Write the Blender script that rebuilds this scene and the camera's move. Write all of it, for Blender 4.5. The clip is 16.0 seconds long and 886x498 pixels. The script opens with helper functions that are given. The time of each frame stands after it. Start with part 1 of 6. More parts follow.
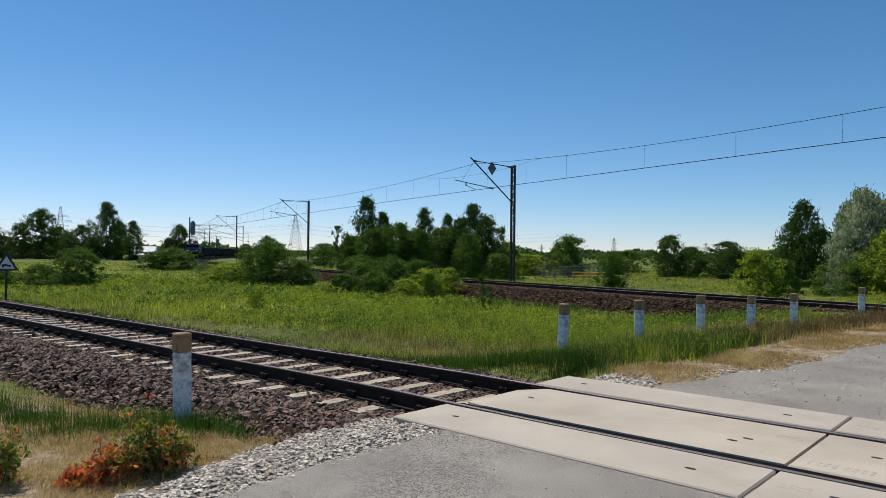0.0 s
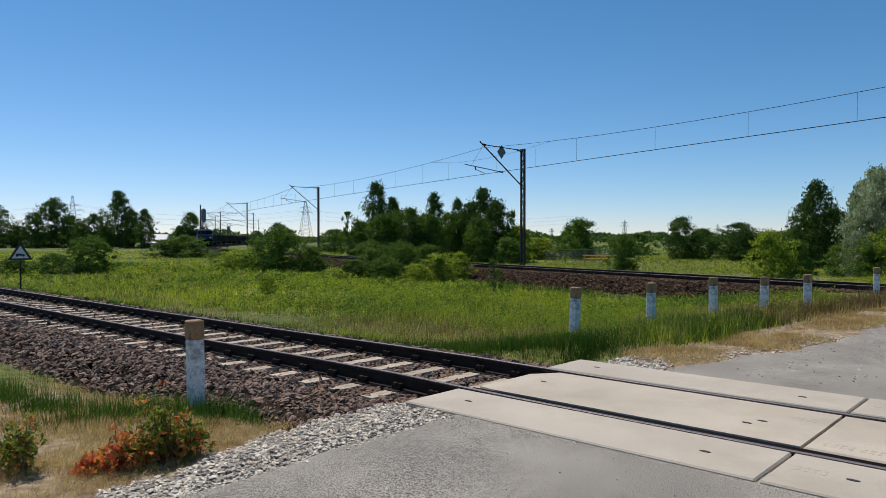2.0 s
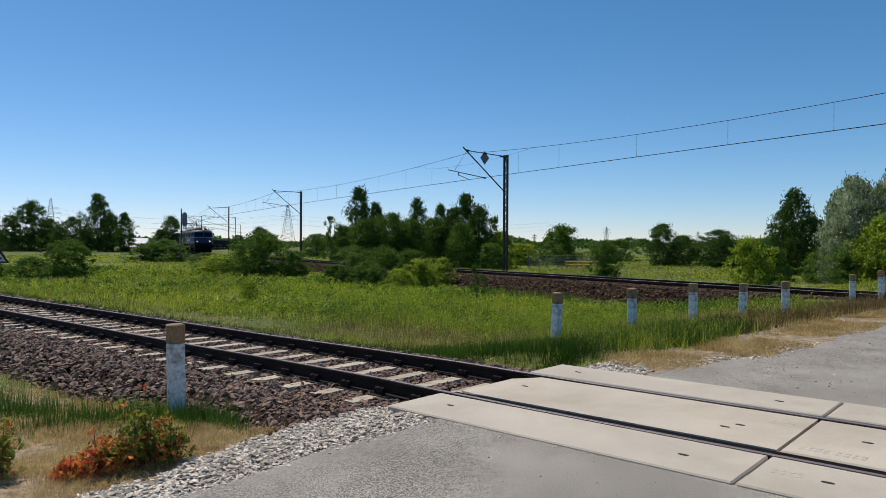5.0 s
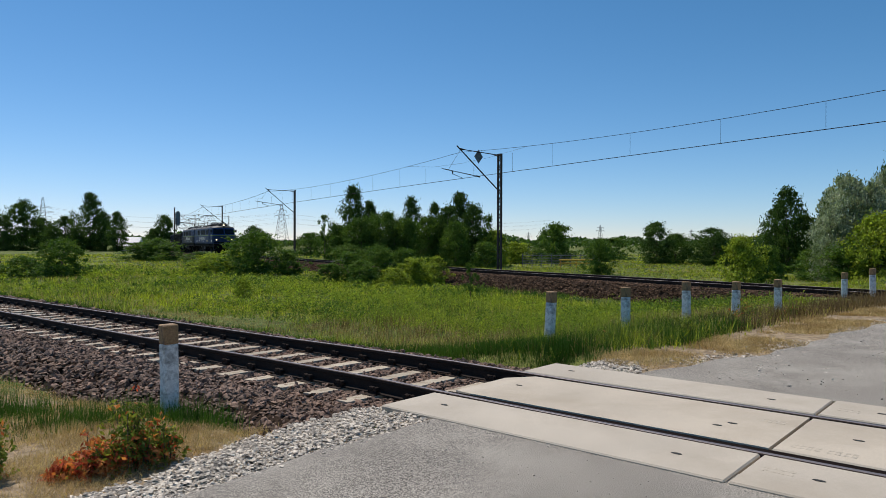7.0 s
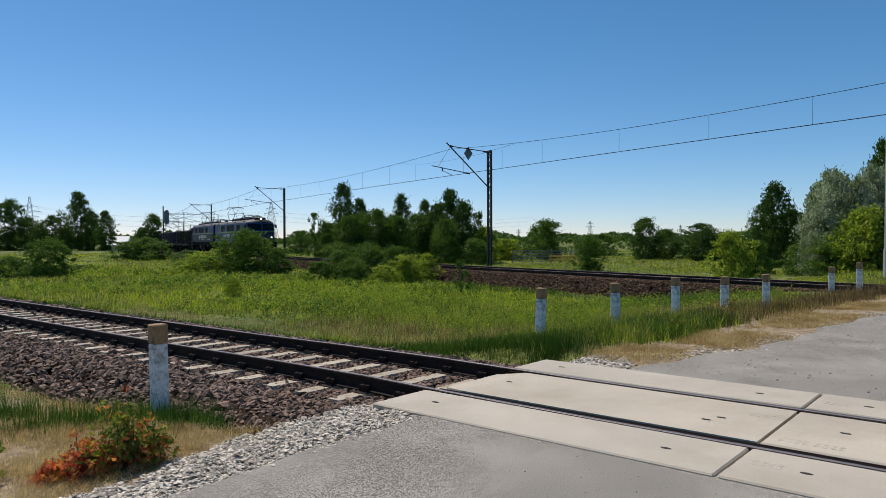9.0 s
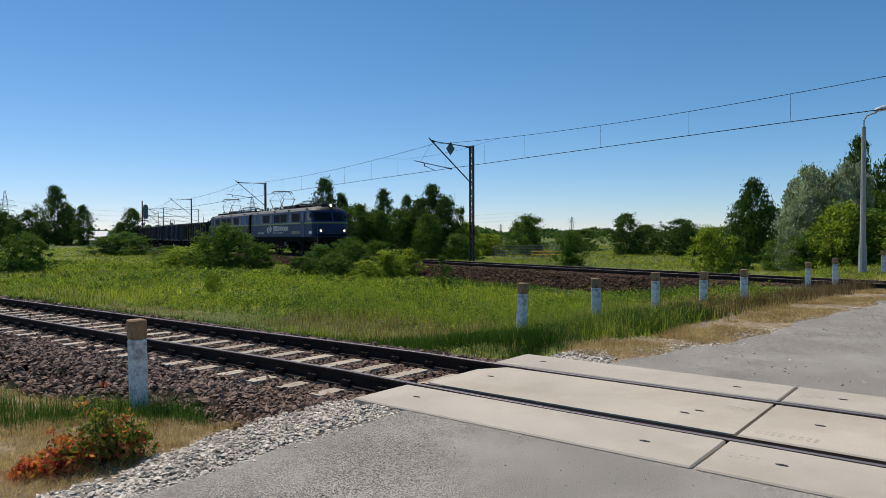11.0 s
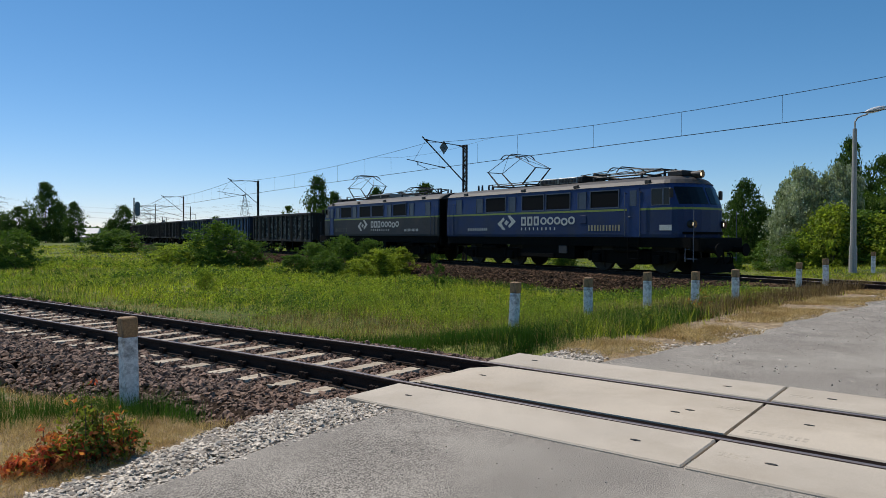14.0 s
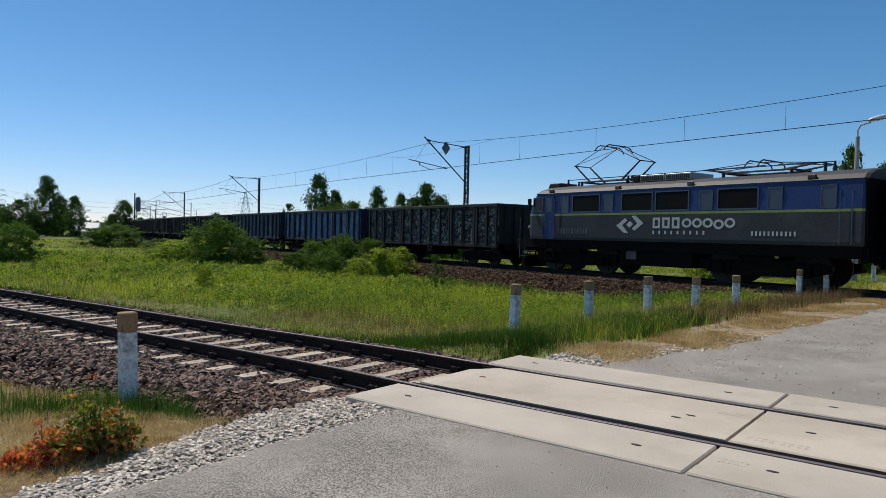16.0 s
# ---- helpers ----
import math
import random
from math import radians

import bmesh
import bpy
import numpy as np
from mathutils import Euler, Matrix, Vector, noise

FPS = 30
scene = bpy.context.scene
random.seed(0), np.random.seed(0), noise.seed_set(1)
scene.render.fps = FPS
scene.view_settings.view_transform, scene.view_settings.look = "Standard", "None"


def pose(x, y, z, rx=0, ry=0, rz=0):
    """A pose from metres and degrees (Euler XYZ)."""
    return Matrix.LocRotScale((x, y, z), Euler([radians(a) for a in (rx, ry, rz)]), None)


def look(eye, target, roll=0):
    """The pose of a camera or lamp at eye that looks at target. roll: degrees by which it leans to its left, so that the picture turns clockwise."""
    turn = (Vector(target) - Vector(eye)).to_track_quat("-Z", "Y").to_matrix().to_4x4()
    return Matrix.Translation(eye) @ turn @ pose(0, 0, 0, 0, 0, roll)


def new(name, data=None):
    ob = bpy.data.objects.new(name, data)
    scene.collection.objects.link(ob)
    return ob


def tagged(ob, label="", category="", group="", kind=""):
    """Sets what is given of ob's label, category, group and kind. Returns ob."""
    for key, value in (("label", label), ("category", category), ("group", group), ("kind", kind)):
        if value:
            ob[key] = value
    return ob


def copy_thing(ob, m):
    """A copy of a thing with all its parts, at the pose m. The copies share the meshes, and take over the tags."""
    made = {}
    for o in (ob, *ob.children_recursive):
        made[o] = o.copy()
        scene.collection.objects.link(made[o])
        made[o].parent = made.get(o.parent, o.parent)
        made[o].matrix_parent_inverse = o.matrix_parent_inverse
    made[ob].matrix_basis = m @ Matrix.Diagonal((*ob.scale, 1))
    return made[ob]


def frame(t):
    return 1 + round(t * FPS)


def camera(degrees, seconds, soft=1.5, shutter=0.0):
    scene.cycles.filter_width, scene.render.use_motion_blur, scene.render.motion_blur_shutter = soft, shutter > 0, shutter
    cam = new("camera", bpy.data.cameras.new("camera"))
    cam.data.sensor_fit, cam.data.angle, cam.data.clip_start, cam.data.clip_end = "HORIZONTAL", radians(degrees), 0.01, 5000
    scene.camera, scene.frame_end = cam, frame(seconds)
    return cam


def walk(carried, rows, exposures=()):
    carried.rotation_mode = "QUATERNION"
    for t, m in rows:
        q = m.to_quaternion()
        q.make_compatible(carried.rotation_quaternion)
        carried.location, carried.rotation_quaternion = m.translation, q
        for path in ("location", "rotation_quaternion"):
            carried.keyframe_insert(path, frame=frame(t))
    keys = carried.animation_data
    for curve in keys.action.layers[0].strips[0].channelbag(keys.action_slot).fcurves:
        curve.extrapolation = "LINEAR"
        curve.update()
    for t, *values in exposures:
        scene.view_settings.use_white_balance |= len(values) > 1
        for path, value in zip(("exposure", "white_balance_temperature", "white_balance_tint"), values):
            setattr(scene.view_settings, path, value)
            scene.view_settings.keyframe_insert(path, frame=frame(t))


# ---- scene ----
from math import cos, sin, pi, tan, atan2, hypot

EYE = 1.59
cam = camera(65.0, 16.0, 0.65)
# seconds, yaw, pitch, roll and the small drift of the hand-held camera
PATH = (
    (0, -0.074, 0.498, -0.608, -0.013, 0.017, -0.016),
    (0.5, -0.025, 0.273, -0.723, -0.015, 0.020, -0.021),
    (1, 0.544, -0.240, -0.261, -0.021, 0.049, -0.022),
    (1.5, 0.499, -0.580, 0.336, -0.016, 0.037, -0.016),
    (2, 0.756, -0.771, 0.038, -0.020, 0.049, -0.015),
    (2.5, 0.320, -0.609, -0.096, -0.018, 0.045, -0.017),
    (3, -0.282, -0.334, -0.382, -0.018, 0.042, -0.021),
    (3.5, -0.223, -0.495, -0.725, -0.024, 0.045, -0.020),
    (4, -0.474, -0.197, -0.484, -0.025, 0.037, -0.022),
    (6.5, -0.787, -0.546, -0.097, -0.010, 0.013, -0.017),
    (7, -1.139, -0.440, -0.174, -0.015, 0.015, -0.010),
    (7.5, -0.677, -0.421, -0.340, -0.011, 0.025, -0.020),
    (8, -1.151, -0.278, -0.316, -0.016, 0.027, -0.015),
    (8.5, -1.674, -0.359, -0.211, -0.015, 0.025, -0.014),
    (9, -1.929, -0.687, 0.217, -0.009, 0.009, -0.005),
    (9.5, -2.273, -0.734, 0.476, -0.001, 0.004, -0.004),
    (10, -2.818, -0.866, 0.241, -0.005, 0.001, -0.011),
    (12.5, -3.890, -1.170, 0.230, -0.000, -0.000, 0.000),
    (13, -4.080, -1.112, 0.130, -0.002, -0.003, -0.005),
    (13.5, -3.922, -1.367, 0.080, -0.003, -0.005, -0.002),
    (14, -3.967, -1.174, -0.151, 0.001, -0.003, -0.008),
    (14.5, -4.085, -1.219, -0.415, -0.011, -0.001, -0.004),
    (15, -3.761, -1.448, -0.885, -0.014, 0.021, -0.010),
    (15.5, -3.993, -1.402, -1.032, -0.017, 0.019, -0.008),
    (16, -3.956, -1.116, -1.172, -0.022, 0.026, -0.012),
)
walk(cam, [(t, pose(dx, dy, EYE + dz, 90 + p, r, y)) for t, y, p, r, dx, dy, dz in PATH], [(0, 0.0), (16, 0.0)])

# ---- light ----
SUN_AZ, SUN_EL = -42.0, 57.0      # azimuth from +y towards +x, elevation
world = bpy.data.worlds.new("sky")
scene.world = world
world.use_nodes = True
wn = world.node_tree
sky = wn.nodes.new("ShaderNodeTexSky")
sky.sky_type = 'NISHITA'
sky.sun_disc = False
sky.sun_elevation, sky.sun_rotation = radians(SUN_EL), radians(SUN_AZ)
sky.air_density, sky.dust_density, sky.ozone_density = 0.8, 0.0, 1.2
tint = wn.nodes.new("ShaderNodeVectorMath")
tint.operation = 'MULTIPLY'
tint.inputs[1].default_value = (0.67, 0.94, 1.24)
wn.links.new(sky.outputs[0], tint.inputs[0])
# clear dry air: a deeper blue overhead and a paler horizon, channel by channel
split, joined = wn.nodes.new("ShaderNodeSeparateColor"), wn.nodes.new("ShaderNodeCombineColor")
wn.links.new(tint.outputs[0], split.inputs[0])
for i, (power, gain) in enumerate(((1.35, 0.722), (1.0, 0.985), (1.0, 0.915))):
    pw, mu = wn.nodes.new("ShaderNodeMath"), wn.nodes.new("ShaderNodeMath")
    pw.operation, mu.operation = 'POWER', 'MULTIPLY'
    pw.inputs[1].default_value, mu.inputs[1].default_value = power, gain
    wn.links.new(split.outputs[i], pw.inputs[0])
    wn.links.new(pw.outputs[0], mu.inputs[0])
    wn.links.new(mu.outputs[0], joined.inputs[i])
wn.links.new(joined.outputs[0], wn.nodes["Background"].inputs[0])
wn.nodes["Background"].inputs[1].default_value = 0.095
sun = new("sun", bpy.data.lights.new("sun", 'SUN'))
sun.data.energy, sun.data.angle, sun.data.color = 4.25, radians(0.53), (1.0, 0.935, 0.86)
sd = Vector((sin(radians(SUN_AZ)) * cos(radians(SUN_EL)), cos(radians(SUN_AZ)) * cos(radians(SUN_EL)), sin(radians(SUN_EL))))
sun.matrix_world = look(sd * 50, (0, 0, 0))


# ---- materials ----
def mat(name, base, rough=0.7, metal=0.0, var=0.25, scale=6.0, tint=None, bump=0.0, bscale=60.0, fine=0.15, island=0.0, obj=0.0, spec=0.5, stain=None, stain_amt=0.0, stain_scale=1.5):
    """A surface with broad and fine variation, optional stains, relief and variation from piece to piece."""
    m = bpy.data.materials.new(name)
    m.use_nodes = True
    nt = m.node_tree
    N, L = nt.nodes, nt.links
    b = N["Principled BSDF"]
    b.inputs["Roughness"].default_value = rough
    b.inputs["Metallic"].default_value = metal
    b.inputs["Specular IOR Level"].default_value = spec
    co = N.new("ShaderNodeTexCoord")
    geo = N.new("ShaderNodeNewGeometry")
    src = co.outputs["Object"]
    n1 = N.new("ShaderNodeTexNoise"); n1.inputs["Scale"].default_value = scale; n1.inputs["Detail"].default_value = 6
    n2 = N.new("ShaderNodeTexNoise"); n2.inputs["Scale"].default_value = bscale; n2.inputs["Detail"].default_value = 3
    L.new(src, n1.inputs["Vector"]); L.new(src, n2.inputs["Vector"])
    r1 = N.new("ShaderNodeValToRGB")
    t = tint or tuple(c * 0.6 for c in base)
    r1.color_ramp.elements[0].position, r1.color_ramp.elements[1].position = 0.5 - 0.25, 0.5 + 0.25
    lo = tuple(c * (1 - var) + d * var for c, d in zip(base, t))
    hi = tuple(min(1, c * (1 + var * 0.5)) for c in base)
    r1.color_ramp.elements[0].color, r1.color_ramp.elements[1].color = (*lo, 1), (*hi, 1)
    L.new(n1.outputs[0], r1.inputs[0])
    col = r1.outputs[0]
    def mult(col, fac_socket, lo_v, hi_v):
        mr = N.new("ShaderNodeMapRange"); mr.inputs[3].default_value, mr.inputs[4].default_value = lo_v, hi_v
        L.new(fac_socket, mr.inputs[0])
        mx = N.new("ShaderNodeVectorMath"); mx.operation = 'SCALE'
        L.new(col, mx.inputs[0]); L.new(mr.outputs[0], mx.inputs["Scale"])
        return mx.outputs[0]
    if fine:
        mr = N.new("ShaderNodeMapRange"); mr.inputs[1].default_value, mr.inputs[2].default_value = 0.38, 0.62
        L.new(n2.outputs[0], mr.inputs[0])
        col = mult(col, mr.outputs[0], 1 - fine, 1 + fine)
    if island:
        col = mult(col, geo.outputs["Random Per Island"], 1 - island, 1 + island)
    if obj:
        oi = N.new("ShaderNodeObjectInfo")
        col = mult(col, oi.outputs["Random"], 1 - obj, 1 + obj)
    if stain:
        n3 = N.new("ShaderNodeTexNoise"); n3.inputs["Scale"].default_value = stain_scale; n3.inputs["Detail"].default_value = 8; n3.inputs["Roughness"].default_value = 0.65
        L.new(src, n3.inputs["Vector"])
        mr = N.new("ShaderNodeMapRange"); mr.inputs[1].default_value, mr.inputs[2].default_value = 0.48, 0.66
        mr.inputs[4].default_value = stain_amt
        L.new(n3.outputs[0], mr.inputs[0])
        mx = N.new("ShaderNodeMix"); mx.data_type = 'RGBA'
        L.new(mr.outputs[0], mx.inputs["Factor"]); L.new(col, mx.inputs["A"])
        mx.inputs["B"].default_value = (*stain, 1)
        col = mx.outputs["Result"]
    L.new(col, b.inputs["Base Color"])
    if bump:
        bp = N.new("ShaderNodeBump"); bp.inputs["Strength"].default_value = bump; bp.inputs["Distance"].default_value = 0.02
        L.new(n2.outputs[0], bp.inputs["Height"]); L.new(bp.outputs[0], b.inputs["Normal"])
    return m


def leaf_mat(name, base, base2, trans=0.35, rough=0.55, island=0.35, scale=0.6):
    """Leaves: two greens in patches, varied from leaf to leaf, letting some light through."""
    m = bpy.data.materials.new(name)
    m.use_nodes = True
    nt = m.node_tree
    N, L = nt.nodes, nt.links
    b, out = N["Principled BSDF"], N["Material Output"]
    b.inputs["Roughness"].default_value = rough
    b.inputs["Specular IOR Level"].default_value = 0.08
    co, geo = N.new("ShaderNodeTexCoord"), N.new("ShaderNodeNewGeometry")
    n1 = N.new("ShaderNodeTexNoise"); n1.inputs["Scale"].default_value = scale; n1.inputs["Detail"].default_value = 4
    L.new(co.outputs["Object"], n1.inputs["Vector"])
    r = N.new("ShaderNodeValToRGB")
    r.color_ramp.elements[0].position, r.color_ramp.elements[1].position = 0.38, 0.62
    r.color_ramp.elements[0].color, r.color_ramp.elements[1].color = (*base, 1), (*base2, 1)
    L.new(n1.outputs[0], r.inputs[0])
    mr = N.new("ShaderNodeMapRange"); mr.inputs[3].default_value, mr.inputs[4].default_value = 1 - island, 1 + island
    L.new(geo.outputs["Random Per Island"], mr.inputs[0])
    mx = N.new("ShaderNodeVectorMath"); mx.operation = 'SCALE'
    L.new(r.outputs[0], mx.inputs[0]); L.new(mr.outputs[0], mx.inputs["Scale"])
    L.new(mx.outputs[0], b.inputs["Base Color"])
    tr = N.new("ShaderNodeBsdfTranslucent")
    mu = N.new("ShaderNodeVectorMath"); mu.operation = 'MULTIPLY'; mu.inputs[1].default_value = (1.3, 1.4, 0.7)
    L.new(mx.outputs[0], mu.inputs[0]); L.new(mu.outputs[0], tr.inputs[0])
    sh = N.new("ShaderNodeMixShader"); sh.inputs[0].default_value = trans
    L.new(b.outputs[0], sh.inputs[1]); L.new(tr.outputs[0], sh.inputs[2]); L.new(sh.outputs[0], out.inputs[0])
    return m


def glow(name, color, strength):
    m = bpy.data.materials.new(name)
    m.use_nodes = True
    b = m.node_tree.nodes["Principled BSDF"]
    b.inputs["Emission Color"].default_value = (*color, 1)
    b.inputs["Emission Strength"].default_value = strength
    return m


M_ASPHALT = mat("asphalt", (0.255, 0.228, 0.193), 0.95, var=0.4, scale=1.1, bump=0.3, bscale=110, fine=0.85, spec=0.2, stain=(0.37, 0.335, 0.28), stain_amt=0.6, stain_scale=0.55)
M_SLAB = mat("crossing_concrete", (0.485, 0.412, 0.318), 0.85, var=0.3, scale=0.9, bump=0.08, bscale=160, fine=0.10, stain=(0.34, 0.275, 0.195), stain_amt=0.5, stain_scale=0.8)
M_SLABGREY = mat("crossing_concrete_grey", (0.47, 0.405, 0.32), 0.85, var=0.3, scale=0.9, bump=0.08, bscale=160, fine=0.10, stain=(0.36, 0.30, 0.225), stain_amt=0.6, stain_scale=0.7)
M_RAIL = mat("rail_steel_side", (0.03, 0.02, 0.016), 0.85, 0.0, spec=0.15, var=0.4, scale=5, bscale=60, fine=0.2, bump=0.2)
M_RAILTOP = mat("rail_steel_worn", (0.19, 0.165, 0.165), 0.5, 0.35, spec=0.15, var=0.3, scale=4, bscale=30, fine=0.1)
M_SLEEPER = mat("sleeper_concrete", (0.44, 0.37, 0.275), 0.9, var=0.3, scale=6, bump=0.3, bscale=70, fine=0.15, obj=0.15, stain=(0.23, 0.15, 0.09), stain_amt=0.7, stain_scale=5)
M_BALLAST = mat("ballast_stone", (0.185, 0.118, 0.084), 0.9, var=0.4, scale=3, bscale=40, fine=0.25, island=0.6, bump=0.3, stain=(0.19, 0.10, 0.05), stain_amt=0.4, stain_scale=0.5)
# darker ballast: shade on the main line's near slope is in the colour
M_BALLAST2 = mat("shaded_ballast_stone", (0.112, 0.068, 0.042), 0.95, spec=0.1, var=0.4, scale=3, bscale=40, fine=0.25, island=0.55, bump=0.3, stain=(0.13, 0.07, 0.04), stain_amt=0.4, stain_scale=0.4)
# brown bed, darkened so that the gaps between the stones look shaded
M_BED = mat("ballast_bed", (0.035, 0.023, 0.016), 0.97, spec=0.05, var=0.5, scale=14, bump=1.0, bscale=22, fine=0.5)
M_GRAVEL = mat("white_gravel", (0.46, 0.40, 0.325), 0.9, var=0.35, scale=5, bscale=60, fine=0.2, island=0.6)
M_DIRT = mat("dry_soil", (0.21, 0.15, 0.09), 0.95, var=0.6, scale=2.2, bump=1.0, bscale=35, fine=0.5, stain=(0.33, 0.25, 0.15), stain_amt=0.6, stain_scale=1.6)
M_WHITEPOST = mat("post_white_paint", (0.70, 0.70, 0.68), 0.8, var=0.2, scale=9, bump=0.25, bscale=60, fine=0.1, stain=(0.12, 0.11, 0.10), stain_amt=0.75, stain_scale=8)
M_POSTCAP = mat("post_brown_paint", (0.30, 0.18, 0.085), 0.85, var=0.3, scale=12, bump=0.25, bscale=60, stain=(0.06, 0.045, 0.035), stain_amt=0.8, stain_scale=10)
M_MAST = mat("mast_steel", (0.035, 0.028, 0.024), 0.7, 0.3, var=0.4, scale=3, bscale=30, fine=0.2)
M_WIRE = mat("wire", (0.03, 0.03, 0.035), 0.6, 0.5, var=0.1)
M_LAMPPOST = mat("lamp_concrete", (0.33, 0.32, 0.30), 0.85, var=0.2, scale=4, bump=0.2)
M_BARK = mat("bark", (0.11, 0.085, 0.06), 0.95, var=0.5, scale=6, bump=0.8, bscale=25, fine=0.3)
M_GRASS = leaf_mat("meadow_grass", (0.165, 0.205, 0.048), (0.275, 0.305, 0.075), 0.46, 0.6, 0.6, 0.25)
M_GRASSLT = leaf_mat("bright_grass", (0.28, 0.315, 0.035), (0.40, 0.41, 0.05), 0.5, 0.6, 0.55, 0.4)
M_GRASSDK = leaf_mat("verge_grass", (0.04, 0.09, 0.018), (0.07, 0.13, 0.026), 0.35, 0.5, 0.4, 0.6)
M_DRYGRASS = leaf_mat("dry_grass", (0.36, 0.24, 0.12), (0.52, 0.385, 0.215), 0.3, 0.7, 0.5, 1.5)
M_STALK = leaf_mat("brown_stalks", (0.13, 0.085, 0.045), (0.23, 0.16, 0.08), 0.2, 0.7, 0.5, 1.5)
M_LEAF = leaf_mat("leaf_green", (0.06, 0.115, 0.022), (0.115, 0.18, 0.034), 0.34, scale=3.0)
M_LEAFDK = leaf_mat("leaf_dark", (0.045, 0.085, 0.022), (0.08, 0.13, 0.03), 0.3, scale=3.0)
M_LEAFLT = leaf_mat("leaf_light", (0.18, 0.235, 0.032), (0.28, 0.325, 0.046), 0.44, island=0.5, scale=2.0)
M_LEAFSILVER = leaf_mat("leaf_silver", (0.16, 0.205, 0.105), (0.42, 0.45, 0.34), 0.3, 0.4, scale=4.0)
M_LEAFRED = leaf_mat("leaf_red", (0.48, 0.085, 0.055), (0.58, 0.24, 0.08), 0.4, scale=9.0)
M_LEAFYOUNG = leaf_mat("leaf_young", (0.09, 0.14, 0.03), (0.26, 0.26, 0.05), 0.4, scale=9.0)


# ---- building helpers ----
def part(name, bm, material, parent=None, label="", smooth=False):
    me = bpy.data.meshes.new(name)
    bm.to_mesh(me)
    bm.free()
    me.materials.append(material)
    if smooth:
        me.shade_smooth()
    ob = new(name, me)
    ob.parent = parent
    if label:
        tagged(ob, label)
    return ob


def raw(name, verts, faces, material, parent=None, label=""):
    me = bpy.data.meshes.new(name)
    me.from_pydata([tuple(v) for v in verts], [], faces)
    me.materials.append(material)
    ob = new(name, me)
    ob.parent = parent
    if label:
        tagged(ob, label)
    return ob


def polys(name, verts, n, material, parent=None, label=""):
    """A mesh of many separate n-sided faces, from an array of their corners."""
    v = np.asarray(verts, np.float32).reshape(-1, 3)
    k = len(v) // n
    me = bpy.data.meshes.new(name)
    me.vertices.add(len(v)); me.loops.add(len(v)); me.polygons.add(k)
    me.vertices.foreach_set("co", v.ravel())
    me.loops.foreach_set("vertex_index", np.arange(len(v), dtype=np.int32))
    me.polygons.foreach_set("loop_start", np.arange(0, len(v), n, dtype=np.int32))
    me.update(calc_edges=True)
    me.shade_flat()
    me.materials.append(material)
    ob = new(name, me)
    ob.parent = parent
    if label:
        tagged(ob, label)
    return ob


def box(bm, x0, x1, y0, y1, z0, z1, m=None, bevel=0.0):
    vs = [bm.verts.new(p) for p in ((x0, y0, z0), (x1, y0, z0), (x1, y1, z0), (x0, y1, z0), (x0, y0, z1), (x1, y0, z1), (x1, y1, z1), (x0, y1, z1))]
    fs = [bm.faces.new([vs[i] for i in q]) for q in ((3, 2, 1, 0), (4, 5, 6, 7), (0, 1, 5, 4), (1, 2, 6, 5), (2, 3, 7, 6), (3, 0, 4, 7))]
    if bevel:
        es = list({e for f in fs for e in f.edges})
        r = bmesh.ops.bevel(bm, geom=es, offset=bevel, segments=1, affect='EDGES')
        vs = list({v for f in r["faces"] for v in f.verts} | {v for v in vs if v.is_valid})
    if m:
        bmesh.ops.transform(bm, matrix=m, verts=[v for v in vs if v.is_valid])
    return vs


def rod(bm, a, b, r0, r1=None, seg=6):
    a, b = Vector(a), Vector(b)
    r1 = r0 if r1 is None else r1
    d = (b - a).normalized()
    s = d.orthogonal().normalized()
    t = d.cross(s)
    A = [bm.verts.new(a + (s * cos(2 * pi * i / seg) + t * sin(2 * pi * i / seg)) * r0) for i in range(seg)]
    B = [bm.verts.new(b + (s * cos(2 * pi * i / seg) + t * sin(2 * pi * i / seg)) * r1) for i in range(seg)]
    for i in range(seg):
        bm.faces.new((A[i], A[(i + 1) % seg], B[(i + 1) % seg], B[i]))
    bm.faces.new(A[::-1]); bm.faces.new(B)


def disc(bm, c, axis, r, w, seg=20):
    c, a = Vector(c), Vector(axis).normalized()
    rod(bm, c - a * w / 2, c + a * w / 2, r, r, seg)


def prism(bm, pts, y0, y1, m=None):
    """A profile in x and z, extruded along y."""
    A = [bm.verts.new((x, y0, z)) for x, z in pts]
    B = [bm.verts.new((x, y1, z)) for x, z in pts]
    n = len(pts)
    for i in range(n):
        bm.faces.new((A[i], A[(i + 1) % n], B[(i + 1) % n], B[i]))
    bm.faces.new(A[::-1]); bm.faces.new(B)
    if m:
        bmesh.ops.transform(bm, matrix=m, verts=A + B)
    return A + B


def sweep(bm, profile, path, close=True):
    """A profile (offset, height) swept along path rows (x, y, nx, ny)."""
    rings = [[bm.verts.new((x + nx * o, y + ny * o, h)) for o, h in profile] for x, y, nx, ny in path]
    n = len(profile)
    for A, B in zip(rings, rings[1:]):
        for i in range(n if close else n - 1):
            bm.faces.new((A[i], A[(i + 1) % n], B[(i + 1) % n], B[i]))
    if close:
        bm.faces.new(rings[0][::-1]); bm.faces.new(rings[-1])


